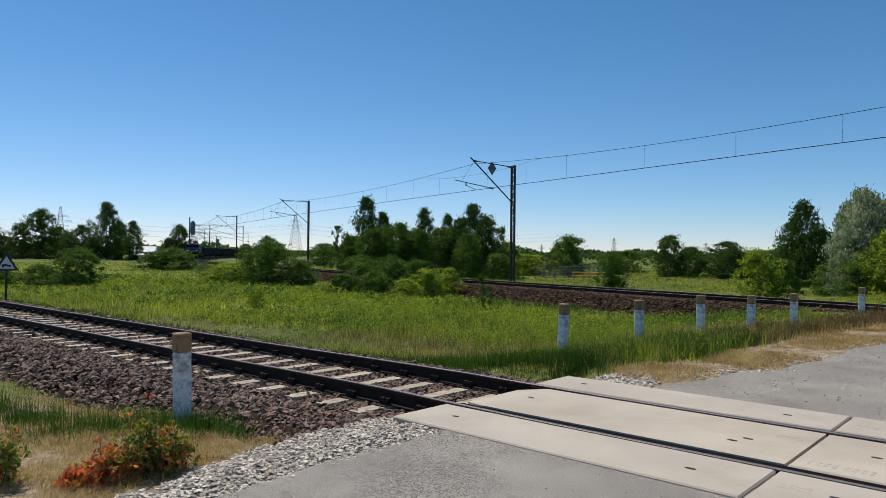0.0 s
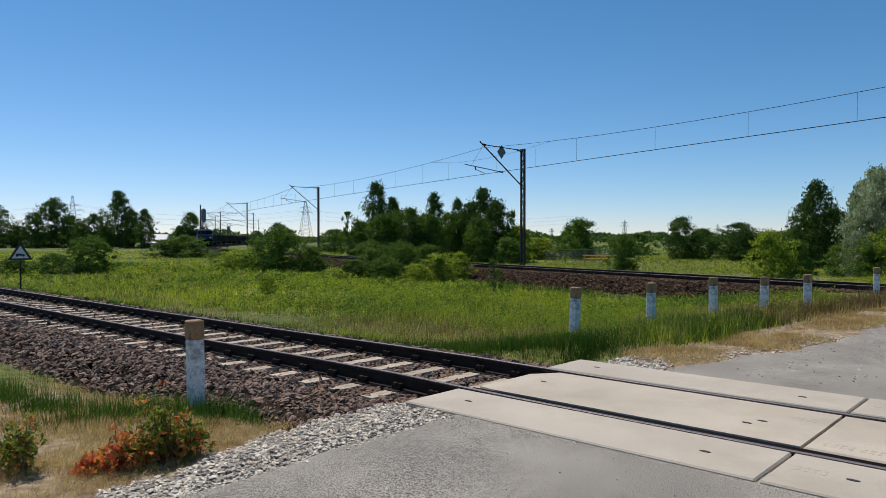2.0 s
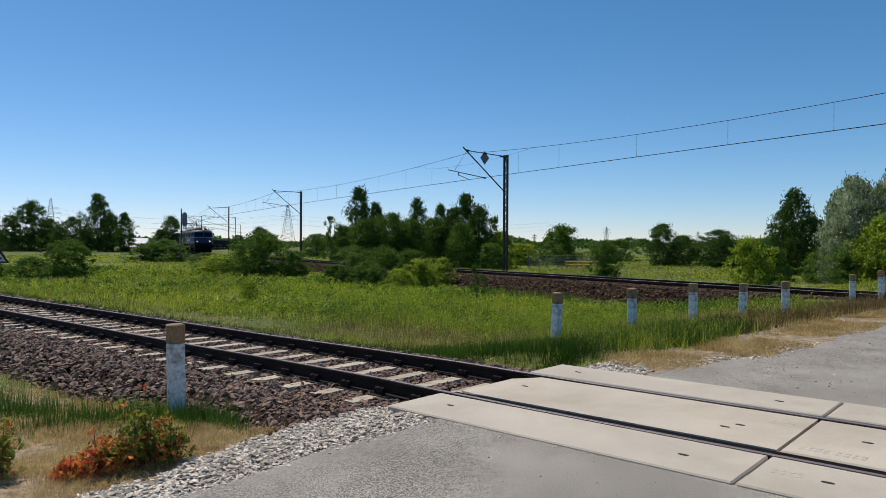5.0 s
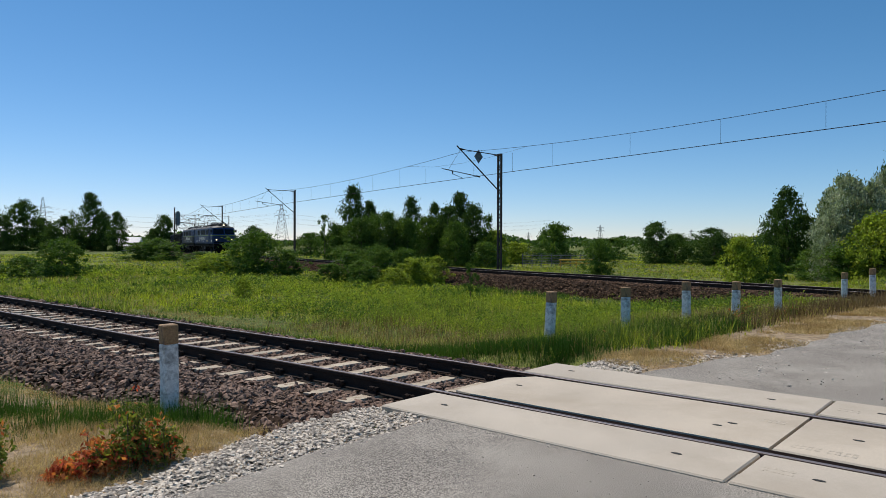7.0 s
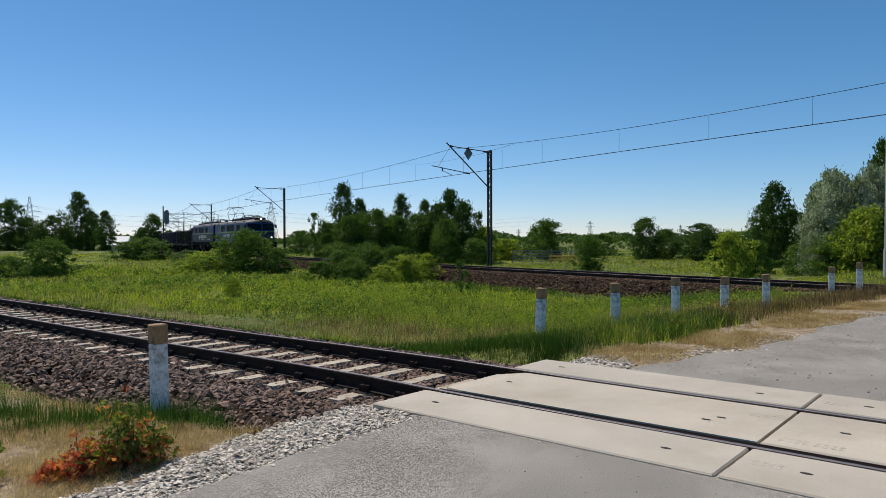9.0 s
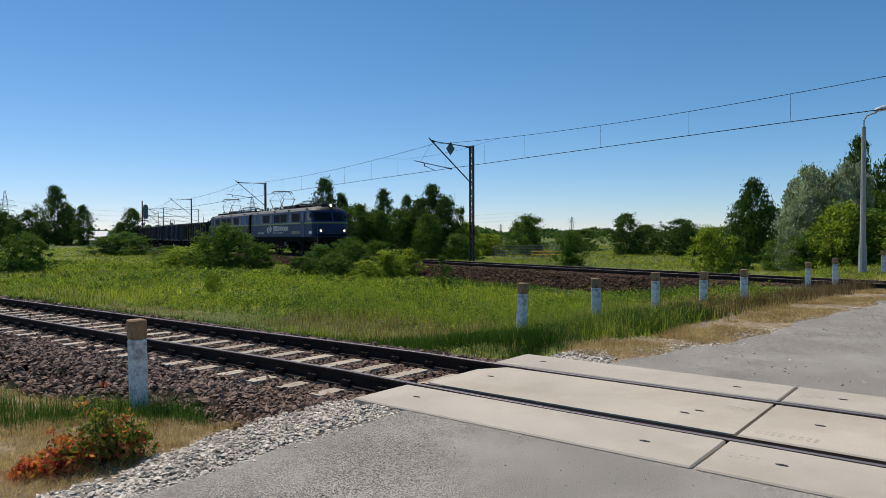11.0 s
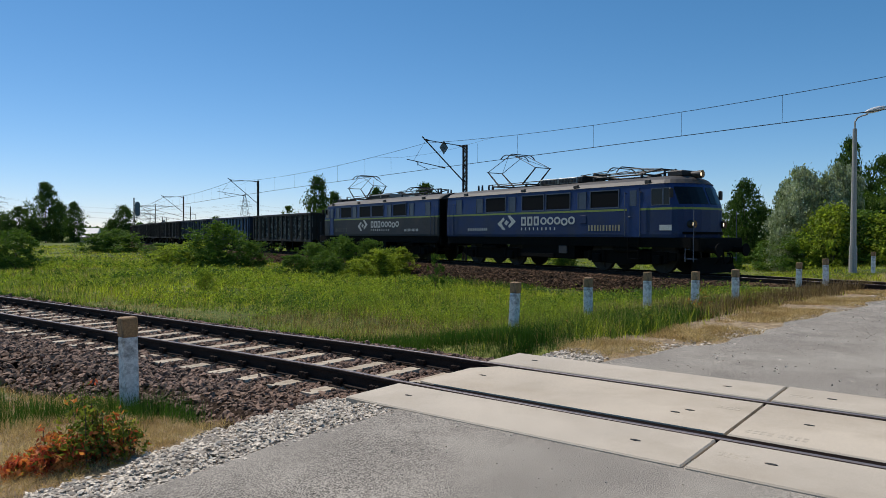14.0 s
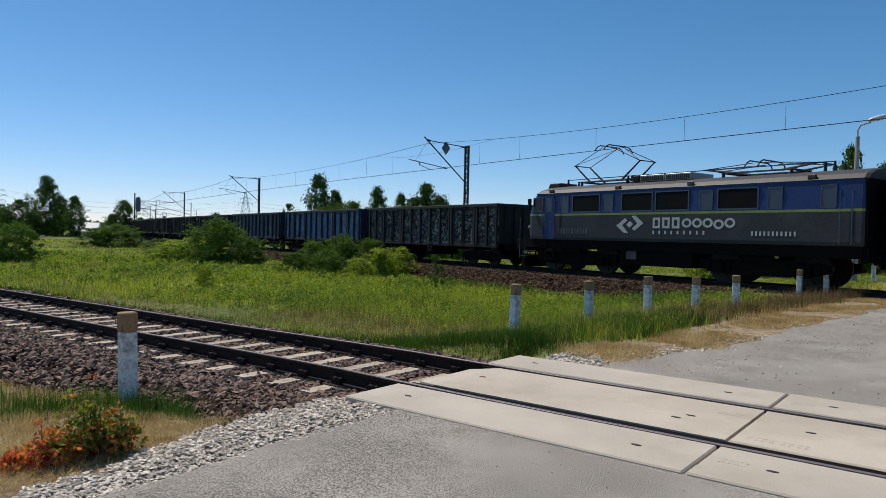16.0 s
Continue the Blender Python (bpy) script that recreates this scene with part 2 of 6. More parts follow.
def tube(bm, pts, r, seg=5):
    """A wire: one connected tube along its points."""
    P = [Vector(p) for p in pts]
    rings = []
    for i, p in enumerate(P):
        d = (P[min(i + 1, len(P) - 1)] - P[max(i - 1, 0)]).normalized()
        s = d.cross(Vector((0.05, 0.02, 1)) if abs(d.z) < 0.95 else Vector((1, 0, 0))).normalized()
        t = d.cross(s)
        rings.append([bm.verts.new(p + (s * cos(2 * pi * k / seg) + t * sin(2 * pi * k / seg)) * r) for k in range(seg)])
    for A, B in zip(rings, rings[1:]):
        for k in range(seg):
            bm.faces.new((A[k], A[(k + 1) % seg], B[(k + 1) % seg], B[k]))
    bm.faces.new(rings[0][::-1]); bm.faces.new(rings[-1])


def empty(name, label, category, m=None, group="", kind=""):
    ob = new(name)
    ob.empty_display_size = 0.2
    if m:
        ob.matrix_world = m
    return tagged(ob, label, category, group, kind)


rng = np.random.default_rng(7)

# ---- the plan: near track along U, road along NV, far track on a curve ----
U, NV = Vector((0.744, -0.668)), Vector((0.668, 0.744))


def un(u, n, z=0.0):
    return Vector((U.x * u + NV.x * n, U.y * u + NV.y * n, z))


DS = 0.5
S_GRID = -60 + DS * np.arange(900)
KAPPA = np.interp(S_GRID, (-60, 0, 50, 100, 150, 220, 360), (-0.125, -0.996, -1.002, -2.064, -1.911, -1.294, -1.186)) / 1000
ANG = np.cumsum(KAPPA) * DS
ANG = ANG - ANG[120] + 2.1229
CX = np.cumsum(np.cos(ANG)) * DS
CY = np.cumsum(np.sin(ANG)) * DS
CX, CY = CX - CX[120] + 4.0, CY - CY[120] + 38.363


def far_track(s, off=0.0):
    """Place on the far track, off metres towards the road's near side, with its normal."""
    a = float(np.interp(s, S_GRID, ANG))
    nx, ny = -sin(a), cos(a)
    return (float(np.interp(s, S_GRID, CX)) + nx * off, float(np.interp(s, S_GRID, CY)) + ny * off, nx, ny, a)


def smooth(a, b, x):
    t = np.clip((x - a) / (b - a), 0, 1)
    return t * t * (3 - 2 * t)


def ground_z(x, y):
    """Height of the ground: level with the road beside it, lower in the meadow."""
    x, y = np.asarray(x, float), np.asarray(y, float)
    u, n = x * U.x + y * U.y, x * NV.x + y * NV.y
    side = np.where(n < 5.2, smooth(-4.0, -9.0, u) * 0.22, smooth(-4.8, -11.5, u) * 0.62)
    beyond = smooth(4.2, 9.0, u) * 0.5
    z = -0.07 - side - beyond
    w = np.sin(x * 0.31 + 1.3) * np.cos(y * 0.27) * 0.05 + np.sin(x * 0.11 + y * 0.07) * 0.06
    z = z + w * np.clip(side * 2, 0, 1)
    near = n < 6.35
    bed = (1 - smooth(np.where(near, 2.15 + 0.4 * smooth(-7.0, -9.5, u), 2.5), np.where(near, 2.75 + 0.5 * smooth(-7.0, -9.5, u), 3.3), np.abs(n - 6.35))) * smooth(-4.7, -5.2, u)
    return z * (1 - bed) + np.minimum(z, -0.62) * bed


def dryness(x, y):
    """How bare and dry the ground is: the sandy verges beside the road."""
    x, y = np.asarray(x, float), np.asarray(y, float)
    u, n = x * U.x + y * U.y, x * NV.x + y * NV.y
    near_side = (1 - smooth(3.4, 4.6, n)) * smooth(-13.0, -7.5, u)
    beyond = smooth(8.0, 8.4, n) * smooth(-5.6 + 0.06 * (n - 9), -4.7 + 0.06 * (n - 9), u) * (1 - smooth(60, 90, n))
    return np.clip(near_side + beyond, 0, 1) * (1 - smooth(5, 9, u))


# ---- ground ----
def build_ground():
    g = np.concatenate([-np.geomspace(2600, 60, 14), np.arange(-56, -26, 1.4), np.arange(-25.9, 26, 0.6), np.arange(27, 57, 1.4), np.geomspace(60, 2600, 14)])
    gy = np.concatenate([-np.geomspace(2600, 40, 10), np.arange(-30, 0, 1.4), np.arange(0.4, 32, 0.6), np.arange(33, 100, 1.4), np.geomspace(104, 2600, 16)])
    X, Y = np.meshgrid(g, gy)
    Z = ground_z(X, Y)
    W = len(g)
    faces = [(j * W + i, j * W + i + 1, (j + 1) * W + i + 1, (j + 1) * W + i) for j in range(len(gy) - 1) for i in range(W - 1)]
    m = bpy.data.materials.new("meadow_ground")
    m.use_nodes = True
    N, L = m.node_tree.nodes, m.node_tree.links
    b = N["Principled BSDF"]
    b.inputs["Roughness"].default_value = 0.95
    b.inputs["Specular IOR Level"].default_value = 0.15
    co = N.new("ShaderNodeTexCoord")
    def ns(sc, det=6):
        n = N.new("ShaderNodeTexNoise"); n.inputs["Scale"].default_value = sc; n.inputs["Detail"].default_value = det
        L.new(co.outputs["Object"], n.inputs["Vector"])
        return n.outputs[0]
    r = N.new("ShaderNodeValToRGB")
    e = r.color_ramp.elements
    e[0].position, e[0].color = 0.32, (0.055, 0.075, 0.02, 1)
    e[1].position, e[1].color = 0.7, (0.23, 0.235, 0.065, 1)
    k = e.new(0.52); k.color = (0.13, 0.155, 0.038, 1)
    L.new(ns(0.12, 8), r.inputs[0])
    r2 = N.new("ShaderNodeMapRange"); r2.inputs[1].default_value, r2.inputs[2].default_value, r2.inputs[3].default_value, r2.inputs[4].default_value = 0.3, 0.7, 0.5, 1.4
    L.new(ns(5.0, 8), r2.inputs[0])
    mx = N.new("ShaderNodeVectorMath"); mx.operation = 'SCALE'
    L.new(r.outputs[0], mx.inputs[0]); L.new(r2.outputs[0], mx.inputs["Scale"])
    # sandy soil with dead grass where the ground is dry, with a ragged border
    at = N.new("ShaderNodeAttribute"); at.attribute_name = "dry"
    ad = N.new("ShaderNodeMath"); ad.operation = 'ADD'
    L.new(at.outputs["Fac"], ad.inputs[0]); L.new(ns(2.3, 6), ad.inputs[1])
    mr = N.new("ShaderNodeMapRange"); mr.inputs[1].default_value, mr.inputs[2].default_value = 0.85, 1.15
    L.new(ad.outputs[0], mr.inputs[0])
    so = N.new("ShaderNodeValToRGB")
    so.color_ramp.elements[0].position, so.color_ramp.elements[0].color = 0.3, (0.17, 0.12, 0.075, 1)
    so.color_ramp.elements[1].position, so.color_ramp.elements[1].color = 0.68, (0.42, 0.32, 0.20, 1)
    L.new(ns(9.0, 9), so.inputs[0])
    mm = N.new("ShaderNodeMix"); mm.data_type = 'RGBA'
    L.new(mr.outputs[0], mm.inputs["Factor"]); L.new(mx.outputs[0], mm.inputs["A"]); L.new(so.outputs[0], mm.inputs["B"])
    L.new(mm.outputs["Result"], b.inputs["Base Color"])
    bp = N.new("ShaderNodeBump"); bp.inputs["Strength"].default_value = 1.0; bp.inputs["Distance"].default_value = 0.1
    L.new(ns(7.0, 8), bp.inputs["Height"]); L.new(bp.outputs[0], b.inputs["Normal"])
    ob = raw("ground", np.column_stack([X.ravel(), Y.ravel(), Z.ravel()]), faces, m)
    ob.data.attributes.new("dry", "FLOAT", "POINT").data.foreach_set("value", dryness(X.ravel(), Y.ravel()).astype(np.float32))
    ob.data.shade_smooth()
    tagged(ob, "uneven green meadow ground reaching the horizon", "ground", kind="structure")


build_ground()


def wavy_sheet(name, u0, u1, n0, n1, z, material, label, category, du=0.25, wob=0.12, seed=0.0):
    """A strip of paving with uneven edges; its sides go down into the ground."""
    ns = np.arange(n0, n1 + du, du)
    lie = lambda u, n: float(ground_z(*un(u, n).xy)) + 0.028
    top, bm = [], bmesh.new()
    for n in ns:
        a = (u0(n) if callable(u0) else u0) + wob * noise.noise((n * 0.9, seed, 0.3))
        b = (u1(n) if callable(u1) else u1) + wob * noise.noise((n * 0.9, seed + 9.1, 0.3))
        ks = np.linspace(0, 1, 15)
        row = [bm.verts.new(un(a, n, (lie(a, n) if z is None else z) - 0.09))] + [bm.verts.new(un(a + (b - a) * k, n, (lie(a + (b - a) * k, n) if z is None else z) + 0.012 * noise.noise((n * .4, (a + (b - a) * k) * .4, seed)))) for k in ks] + [bm.verts.new(un(b, n, (lie(b, n) if z is None else z) - 0.09))]
        top.append(row)
    for A, B in zip(top, top[1:]):
        for i in range(len(A) - 1):
            bm.faces.new((A[i], A[i + 1], B[i + 1], B[i]))
    ob = part(name, bm, material, None, smooth=False)
    tagged(ob, label, category, kind="structure")
    return ob


def verge_edge(n):
    """Where the asphalt between the tracks ends, along the road."""
    return np.interp(n, (8, 8.5, 9.7, 11.1, 13.7, 16.2, 22, 26), (-3.8, -3.71, -3.4, -3.02, -2.76, -2.42, -1.75, -1.4))


wavy_sheet("road", -4.19, 4.3, -16, 4.78, -0.014, M_ASPHALT, "grey worn asphalt road leading to the crossing slabs", "road", seed=1)
wavy_sheet("road_beyond", lambda n: verge_edge(n), 4.6, 7.98, 26.5, -0.016, M_ASPHALT, "bleached grey asphalt road between the two tracks", "road", wob=0.3, seed=5)
wavy_sheet("road_past_tracks", -2.4, 4.6, 30.5, 90, -0.05, M_ASPHALT, "bleached grey asphalt road past the main line", "road", wob=0.3, seed=8)

# ---- near track ----
NEAR_N, GAUGE = 5.60, 1.505


def sway(u):
    """The worn single track is not quite straight: its shift across, along u."""
    return float(np.interp(u, (-60, -20, -14, -10, -7.6, -6, -5, -4.6, -3, 10), (-0.3, -0.18, -0.10, -0.04, 0.06, 0.08, 0.03, 0.0, -0.02, -0.02)))


RAIL = ((-0.065, -0.172), (-0.065, -0.160), (-0.012, -0.142), (-0.010, -0.050), (-0.036, -0.036), (-0.036, -0.006), (-0.028, 0.0), (0.028, 0.0), (0.036, -0.006), (0.036, -0.036), (0.010, -0.050), (0.012, -0.142), (0.065, -0.160), (0.065, -0.172))
RAIL_HEAD = ((-0.022, 0.0005), (0.022, 0.0005), (0.019, 0.003), (-0.019, 0.003))


def build_rails(path0, path1, parent):
    for path in (path0, path1):
        bm = bmesh.new(); sweep(bm, RAIL, path)
        rail = part("rail", bm, M_RAIL, parent, "rusty brown steel rail")
        bm = bmesh.new(); sweep(bm, RAIL_HEAD, path)
        part("running_surface", bm, M_RAILTOP, rail, "polished steel rail top")


def straight_path(n, u0=-120.0, u1=30.0, step=1.0):
    return [(*un(u, n + sway(u)).xy, NV.x, NV.y) for u in np.arange(u0, u1 + 0.01, step)]


near_track = empty("railway_track", "single railway track with rusty rails on concrete sleepers in ballast", "railway track", kind="structure")
build_rails(straight_path(NEAR_N), straight_path(NEAR_N + GAUGE), near_track)


def sleeper_mesh():
    bm = bmesh.new()
    prism(bm, ((-0.15, -0.36), (0.15, -0.36), (0.095, -0.175), (-0.095, -0.175)), -1.3, 1.3)
    me = bpy.data.meshes.new("sleeper"); bm.to_mesh(me); bm.free(); me.materials.append(M_SLEEPER)
    return me


def fastener_mesh():
    bm = bmesh.new()
    for s in (-1, 1):
        box(bm, -0.06, 0.06, s * 0.072 - 0.028, s * 0.072 + 0.028, -0.172, -0.135)
        rod(bm, (0, s * 0.085, -0.15), (0, s * 0.085, -0.085), 0.017)
        box(bm, -0.024, 0.024, s * 0.085 - 0.024, s * 0.085 + 0.024, -0.115, -0.09)
        for k in (-0.045, 0.045):
            disc(bm, (k, s * 0.075, -0.118), (0, 1, 0), 0.032, 0.05, 8)
    box(bm, -0.09, 0.09, -0.17, 0.17, -0.177, -0.168)
    me = bpy.data.meshes.new("fastener"); bm.to_mesh(me); bm.free(); me.materials.append(M_RAIL)
    return me


SLEEPER, FASTENER = sleeper_mesh(), fastener_mesh()


def lay_sleepers(parent, places, fasteners=True):
    """places: x, y and the direction of the sleeper."""
    for k, (x, y, a) in enumerate(places):
        o = new("sleeper", SLEEPER); o.parent = parent
        jit = random.uniform(-0.6, 0.6)
        o.matrix_basis = pose(x, y, random.uniform(-0.004, 0.002), 0, 0, math.degrees(a) - 90 + jit)
        if fasteners:
            for off in (-GAUGE / 2, GAUGE / 2):
                q = new("fastener", FASTENER); q.parent = parent
                q.matrix_basis = pose(x + cos(a) * off, y + sin(a) * off, 0, 0, 0, math.degrees(a) - 90)


NEAR_A = atan2(NV.y, NV.x)
near_places = [(*un(u, NEAR_N + GAUGE / 2 + sway(u)).xy, NEAR_A) for u in np.arange(-5.32, -64, -0.6)]
lay_sleepers(near_track, near_places)


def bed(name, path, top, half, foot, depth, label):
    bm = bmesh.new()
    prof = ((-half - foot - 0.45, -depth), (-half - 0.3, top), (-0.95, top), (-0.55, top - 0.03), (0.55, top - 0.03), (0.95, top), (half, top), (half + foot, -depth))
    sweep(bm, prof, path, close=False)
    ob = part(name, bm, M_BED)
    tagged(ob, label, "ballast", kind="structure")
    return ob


bed("ballast_bed", [(*un(u, NEAR_N + GAUGE / 2).xy, NV.x, NV.y) for u in np.arange(-120, -4.6, 1.0)], -0.21, 1.75, 0.75, 0.75, "brown ballast bed of the single track, darkened for shade between stones")


def stones(name, centres, sizes, material, label, category, flat=0.6, tilt=0.5):
    """Broken stones: each a distorted octahedron with its top cut, joined into one heap."""
    n = len(centres)
    base = np.array([(1, 0, 0), (0.3, 0.95, 0), (-0.8, 0.55, 0), (-0.75, -0.6, 0), (0.25, -0.95, 0), (0.35, 0.3, 0.8), (-0.45, 0.1, 0.85), (0.0, -0.45, 0.75), (0, 0, -0.8)], float)
    F = np.array([(0, 1, 5), (1, 2, 6), (1, 6, 5), (2, 3, 6), (3, 7, 6), (3, 4, 7), (4, 0, 7), (0, 5, 7), (5, 6, 7), (1, 0, 8), (2, 1, 8), (3, 2, 8), (4, 3, 8), (0, 4, 8)])
    V = base[None] * rng.uniform(0.5, 1.35, (n, 9, 1)) * np.array([1, 1, flat])
    V = V * rng.uniform(0.55, 1.5, (n, 1, 3)) * sizes[:, None, None]
    a, b = rng.uniform(0, 2 * pi, n), rng.normal(0, tilt, n)
    ca, sa, cb, sb = np.cos(a), np.sin(a), np.cos(b), np.sin(b)
    x, y, z = V[..., 0] * cb[:, None] + V[..., 2] * sb[:, None], V[..., 1], -V[..., 0] * sb[:, None] + V[..., 2] * cb[:, None]
    V = np.stack([x * ca[:, None] - y * sa[:, None], x * sa[:, None] + y * ca[:, None], z], -1) + centres[:, None]
    faces = (F[None] + 9 * np.arange(n)[:, None, None]).reshape(-1, 3)
    me = bpy.data.meshes.new(name)
    V = V.reshape(-1, 3).astype(np.float32)
    me.vertices.add(len(V)); me.loops.add(faces.size); me.polygons.add(len(faces))
    me.vertices.foreach_set("co", V.ravel())
    me.loops.foreach_set("vertex_index", faces.ravel().astype(np.int32))
    me.polygons.foreach_set("loop_start", np.arange(0, faces.size, 3, dtype=np.int32))
    me.update(calc_edges=True)
    me.shade_flat()
    me.materials.append(material)
    ob = new(name, me)
    return tagged(ob, label, category, kind="stuff")


def ballast_near():
    out, sz = [], []
    for u0, u1, count in ((-9, -4.75, 15000), (-16, -9, 14000), (-30, -16, 9000), (-60, -30, 3500)):
        u, v = rng.uniform(u0, u1, count), rng.uniform(-3.15, 2.6, count)
        edge = np.where(v < 0, 2.08, 1.78)
        top = np.where(np.abs(v) < edge, -0.205, -0.205 - (np.abs(v) - edge) * 0.5)
        inner = np.abs(v) < 0.66
        top = np.where(inner, -0.205, top) + rng.normal(0, 0.012, count)
        n = NEAR_N + GAUGE / 2 + v + np.array([sway(a) for a in u])
        # keep the sleepers mostly clear between the rails
        ph = np.abs(((u + 5.32) % 0.6 + 0.3) % 0.6 - 0.3)
        keep = ~((ph < 0.10) & (np.abs(v) < 1.12) & (rng.uniform(0, 1, count) < 0.94))
        keep &= ~((ph < 0.10) & (np.abs(v) < 1.3) & (rng.uniform(0, 1, count) < 0.5))
        keep &= np.abs(np.abs(v) - GAUGE / 2) > 0.085
        p = np.column_stack([U.x * u + NV.x * n, U.y * u + NV.y * n, top])[keep]
        out.append(p); sz.append(rng.uniform(0.016, 0.05, len(p)) * (1.0 if u0 > -10 else 1.2 if u0 > -20 else 1.6))
    stones("ballast_stones", np.vstack(out), np.concatenate(sz), M_BALLAST, "loose reddish brown crushed stone ballast", "ballast")


ballast_near()


def gravel_strip():
    c = 19000
    n = np.where(rng.uniform(0, 1, c) < 0.84, rng.uniform(1.2, 4.95, c), rng.uniform(-4, 1.2, c))
    outer = np.interp(n, (-4, 0, 2.27, 2.8, 3.34, 4.0, 4.95), (-4.45, -4.45, -4.6, -4.92, -5.12, -5.26, -5.28)) + 0.05 * np.sin(n * 9) + 0.04 * np.sin(n * 23 + 1)
    u = -4.10 + (outer + 4.10) * rng.uniform(0, 1, c) - np.abs(rng.normal(0, 0.03, c))
    p = np.column_stack([U.x * u + NV.x * n, U.y * u + NV.y * n, -0.035 + rng.normal(0, 0.010, c) - np.clip(-4.6 - u, 0, 1) * 0.12])
    stones("road_gravel", p, rng.uniform(0.009, 0.026, c), M_GRAVEL, "pale broken stone gravel along the asphalt edge", "gravel", 0.32, 0.3)
    # pale stones by the far corner of the slabs and in patches along the verge
    c = 5200
    n = np.where(np.arange(c) < 2600, rng.uniform(8.0, 9.1, c), rng.uniform(8.6, 24, c))
    u = np.where(np.arange(c) < 2600, rng.uniform(-5.6, -3.7, c) - 0.5 * (n - 8.0), verge_edge(n) - 0.05 - np.abs(rng.normal(0, 0.32, c)))
    keep = (np.arange(c) < 2600) | (np.sin(n * 2.6 + 0.4) + 0.6 * np.sin(n * 6.1) > -0.35)
    x, y = U.x * u + NV.x * n, U.y * u + NV.y * n
    p = np.column_stack([x, y, ground_z(x, y) + 0.012])[keep]
    stones("road_gravel_beyond", p, rng.uniform(0.010, 0.032, len(p)), M_GRAVEL, "pale loose stones scattered along the road edge", "gravel", 0.45, 0.4)

    # loose chips scattered over the asphalt
    c = 1600
    n = np.concatenate([rng.uniform(-3, 4.7, c // 2), rng.uniform(8.3, 24, c // 2)])
    u = np.where(n < 6, -4.0 + np.abs(rng.normal(0, 2.2, c)), -3.3 + 0.07 * np.clip(n - 9, 0, 99) + np.abs(rng.normal(0, 1.6, c)))
    z = np.where(n < 6, -0.012, -0.014)
    stones("road_chips", np.column_stack([U.x * u + NV.x * n, U.y * u + NV.y * n, z]), np.where(n < 6, rng.uniform(0.003, 0.009, c), rng.uniform(0.006, 0.02, c)), M_GRAVEL, "loose stone chips on the asphalt", "gravel", 0.5)


gravel_strip()

# ---- crossing slabs ----
crossing = empty("level_crossing", "beige concrete level crossing slabs between and beside the rails", "level crossing", kind="structure")


def slab(name, u0, u1, n0, n1, ramp0=0.0):
    bm = bmesh.new()
    z1, z0 = 0.004, -0.16
    m = Matrix(((U.x, NV.x, 0, 0), (U.y, NV.y, 0, 0), (0, 0, 1, 0), (0, 0, 0, 1)))
    if ramp0:
        vs = [bm.verts.new(p) for p in ((u0, n0 + ramp0, z0), (u1, n0, z0), (u1, n1, z0), (u0, n1 - ramp0, z0), (u0, n0 + ramp0, -0.03), (u0 + 0.32, n0, z1), (u1, n0, z1), (u1, n1, z1), (u0 + 0.32, n1, z1), (u0, n1 - ramp0, -0.03), (u0 + 0.3, n0, z0), (u0 + 0.3, n1, z0))]
        for q in ((4, 5, 8, 9), (5, 6, 7, 8), (0, 10, 5, 4), (10, 1, 6, 5), (1, 2, 7, 6), (2, 11, 8, 7), (11, 3, 9, 8), (3, 0, 4, 9), (0, 3, 11, 10), (10, 11, 2, 1)):
            bm.faces.new([vs[i] for i in q])
        bmesh.ops.transform(bm, matrix=m, verts=vs)
    else:
        box(bm, u0, u1, n0, n1, z0, z1, m, 0.012)
    return part(name, bm, M_SLAB if n1 - n0 > 1 else M_SLABGREY, crossing)


M_HOLE = mat("lifting_slot", (0.03, 0.028, 0.026), 0.9)
for i, (u0, u1) in enumerate(((-4.9, -1.62), (-1.60, 1.66), (1.68, 4.94))):
    for kind, n0, n1 in (("outer", NEAR_N - 0.86, NEAR_N - 0.072), ("inner", NEAR_N + 0.125, NEAR_N + GAUGE - 0.125), ("outer", NEAR_N + GAUGE + 0.072, NEAR_N + GAUGE + 0.84)):
        s = slab("crossing_slab", u0, u1, n0, n1, 0.16 if (kind == "inner" and i == 0) else 0.0)
        for k, v in ((0.46, 0.52), (u1 - u0 - 0.48, 0.47)) if kind == "outer" else ((0.47, 0.55), (u1 - u0 - 0.54, 0.34), (u1 - u0 - 0.46, 0.46)):
            bm = bmesh.new()
            p = un(u0 + k, n0 + (n1 - n0) * v, 0.0065)
            disc(bm, (0, 0, 0), (0, 0, 1), 0.05, 0.003, 12)
            bmesh.ops.transform(bm, matrix=Matrix.Translation(p) @ Matrix.Rotation(atan2(U.y, U.x), 4, 'Z') @ Matrix.Diagonal((0.85, 0.36, 1, 1)), verts=bm.verts)
            part("lifting_slot", bm, M_HOLE, s, "dark oval lifting slot")
# cast marks near the slab ends, too worn to read
M_MARK = mat("cast_marks", (0.45, 0.385, 0.30), 0.9)
for s, u0, n0 in ((0, -1.3, NEAR_N - 0.47), (0, -1.3, NEAR_N + 0.27), (0, -1.72, NEAR_N + 0.96), (0, -1.3, NEAR_N + 1.87), (0, -1.05, NEAR_N + 0.27)):
    bm = bmesh.new()
    m = Matrix(((U.x, NV.x, 0, 0), (U.y, NV.y, 0, 0), (0, 0, 1, 0), (0, 0, 0, 1)))
    for r_ in range(2):
        for k in range(4):
            box(bm, u0 - 0.2 + k * 0.055, u0 - 0.165 + k * 0.055, n0 + r_ * 0.07, n0 + r_ * 0.07 + 0.04, 0.003, 0.0052, m)
    part("cast_mark", bm, M_MARK, crossing, "faint worn cast marks")
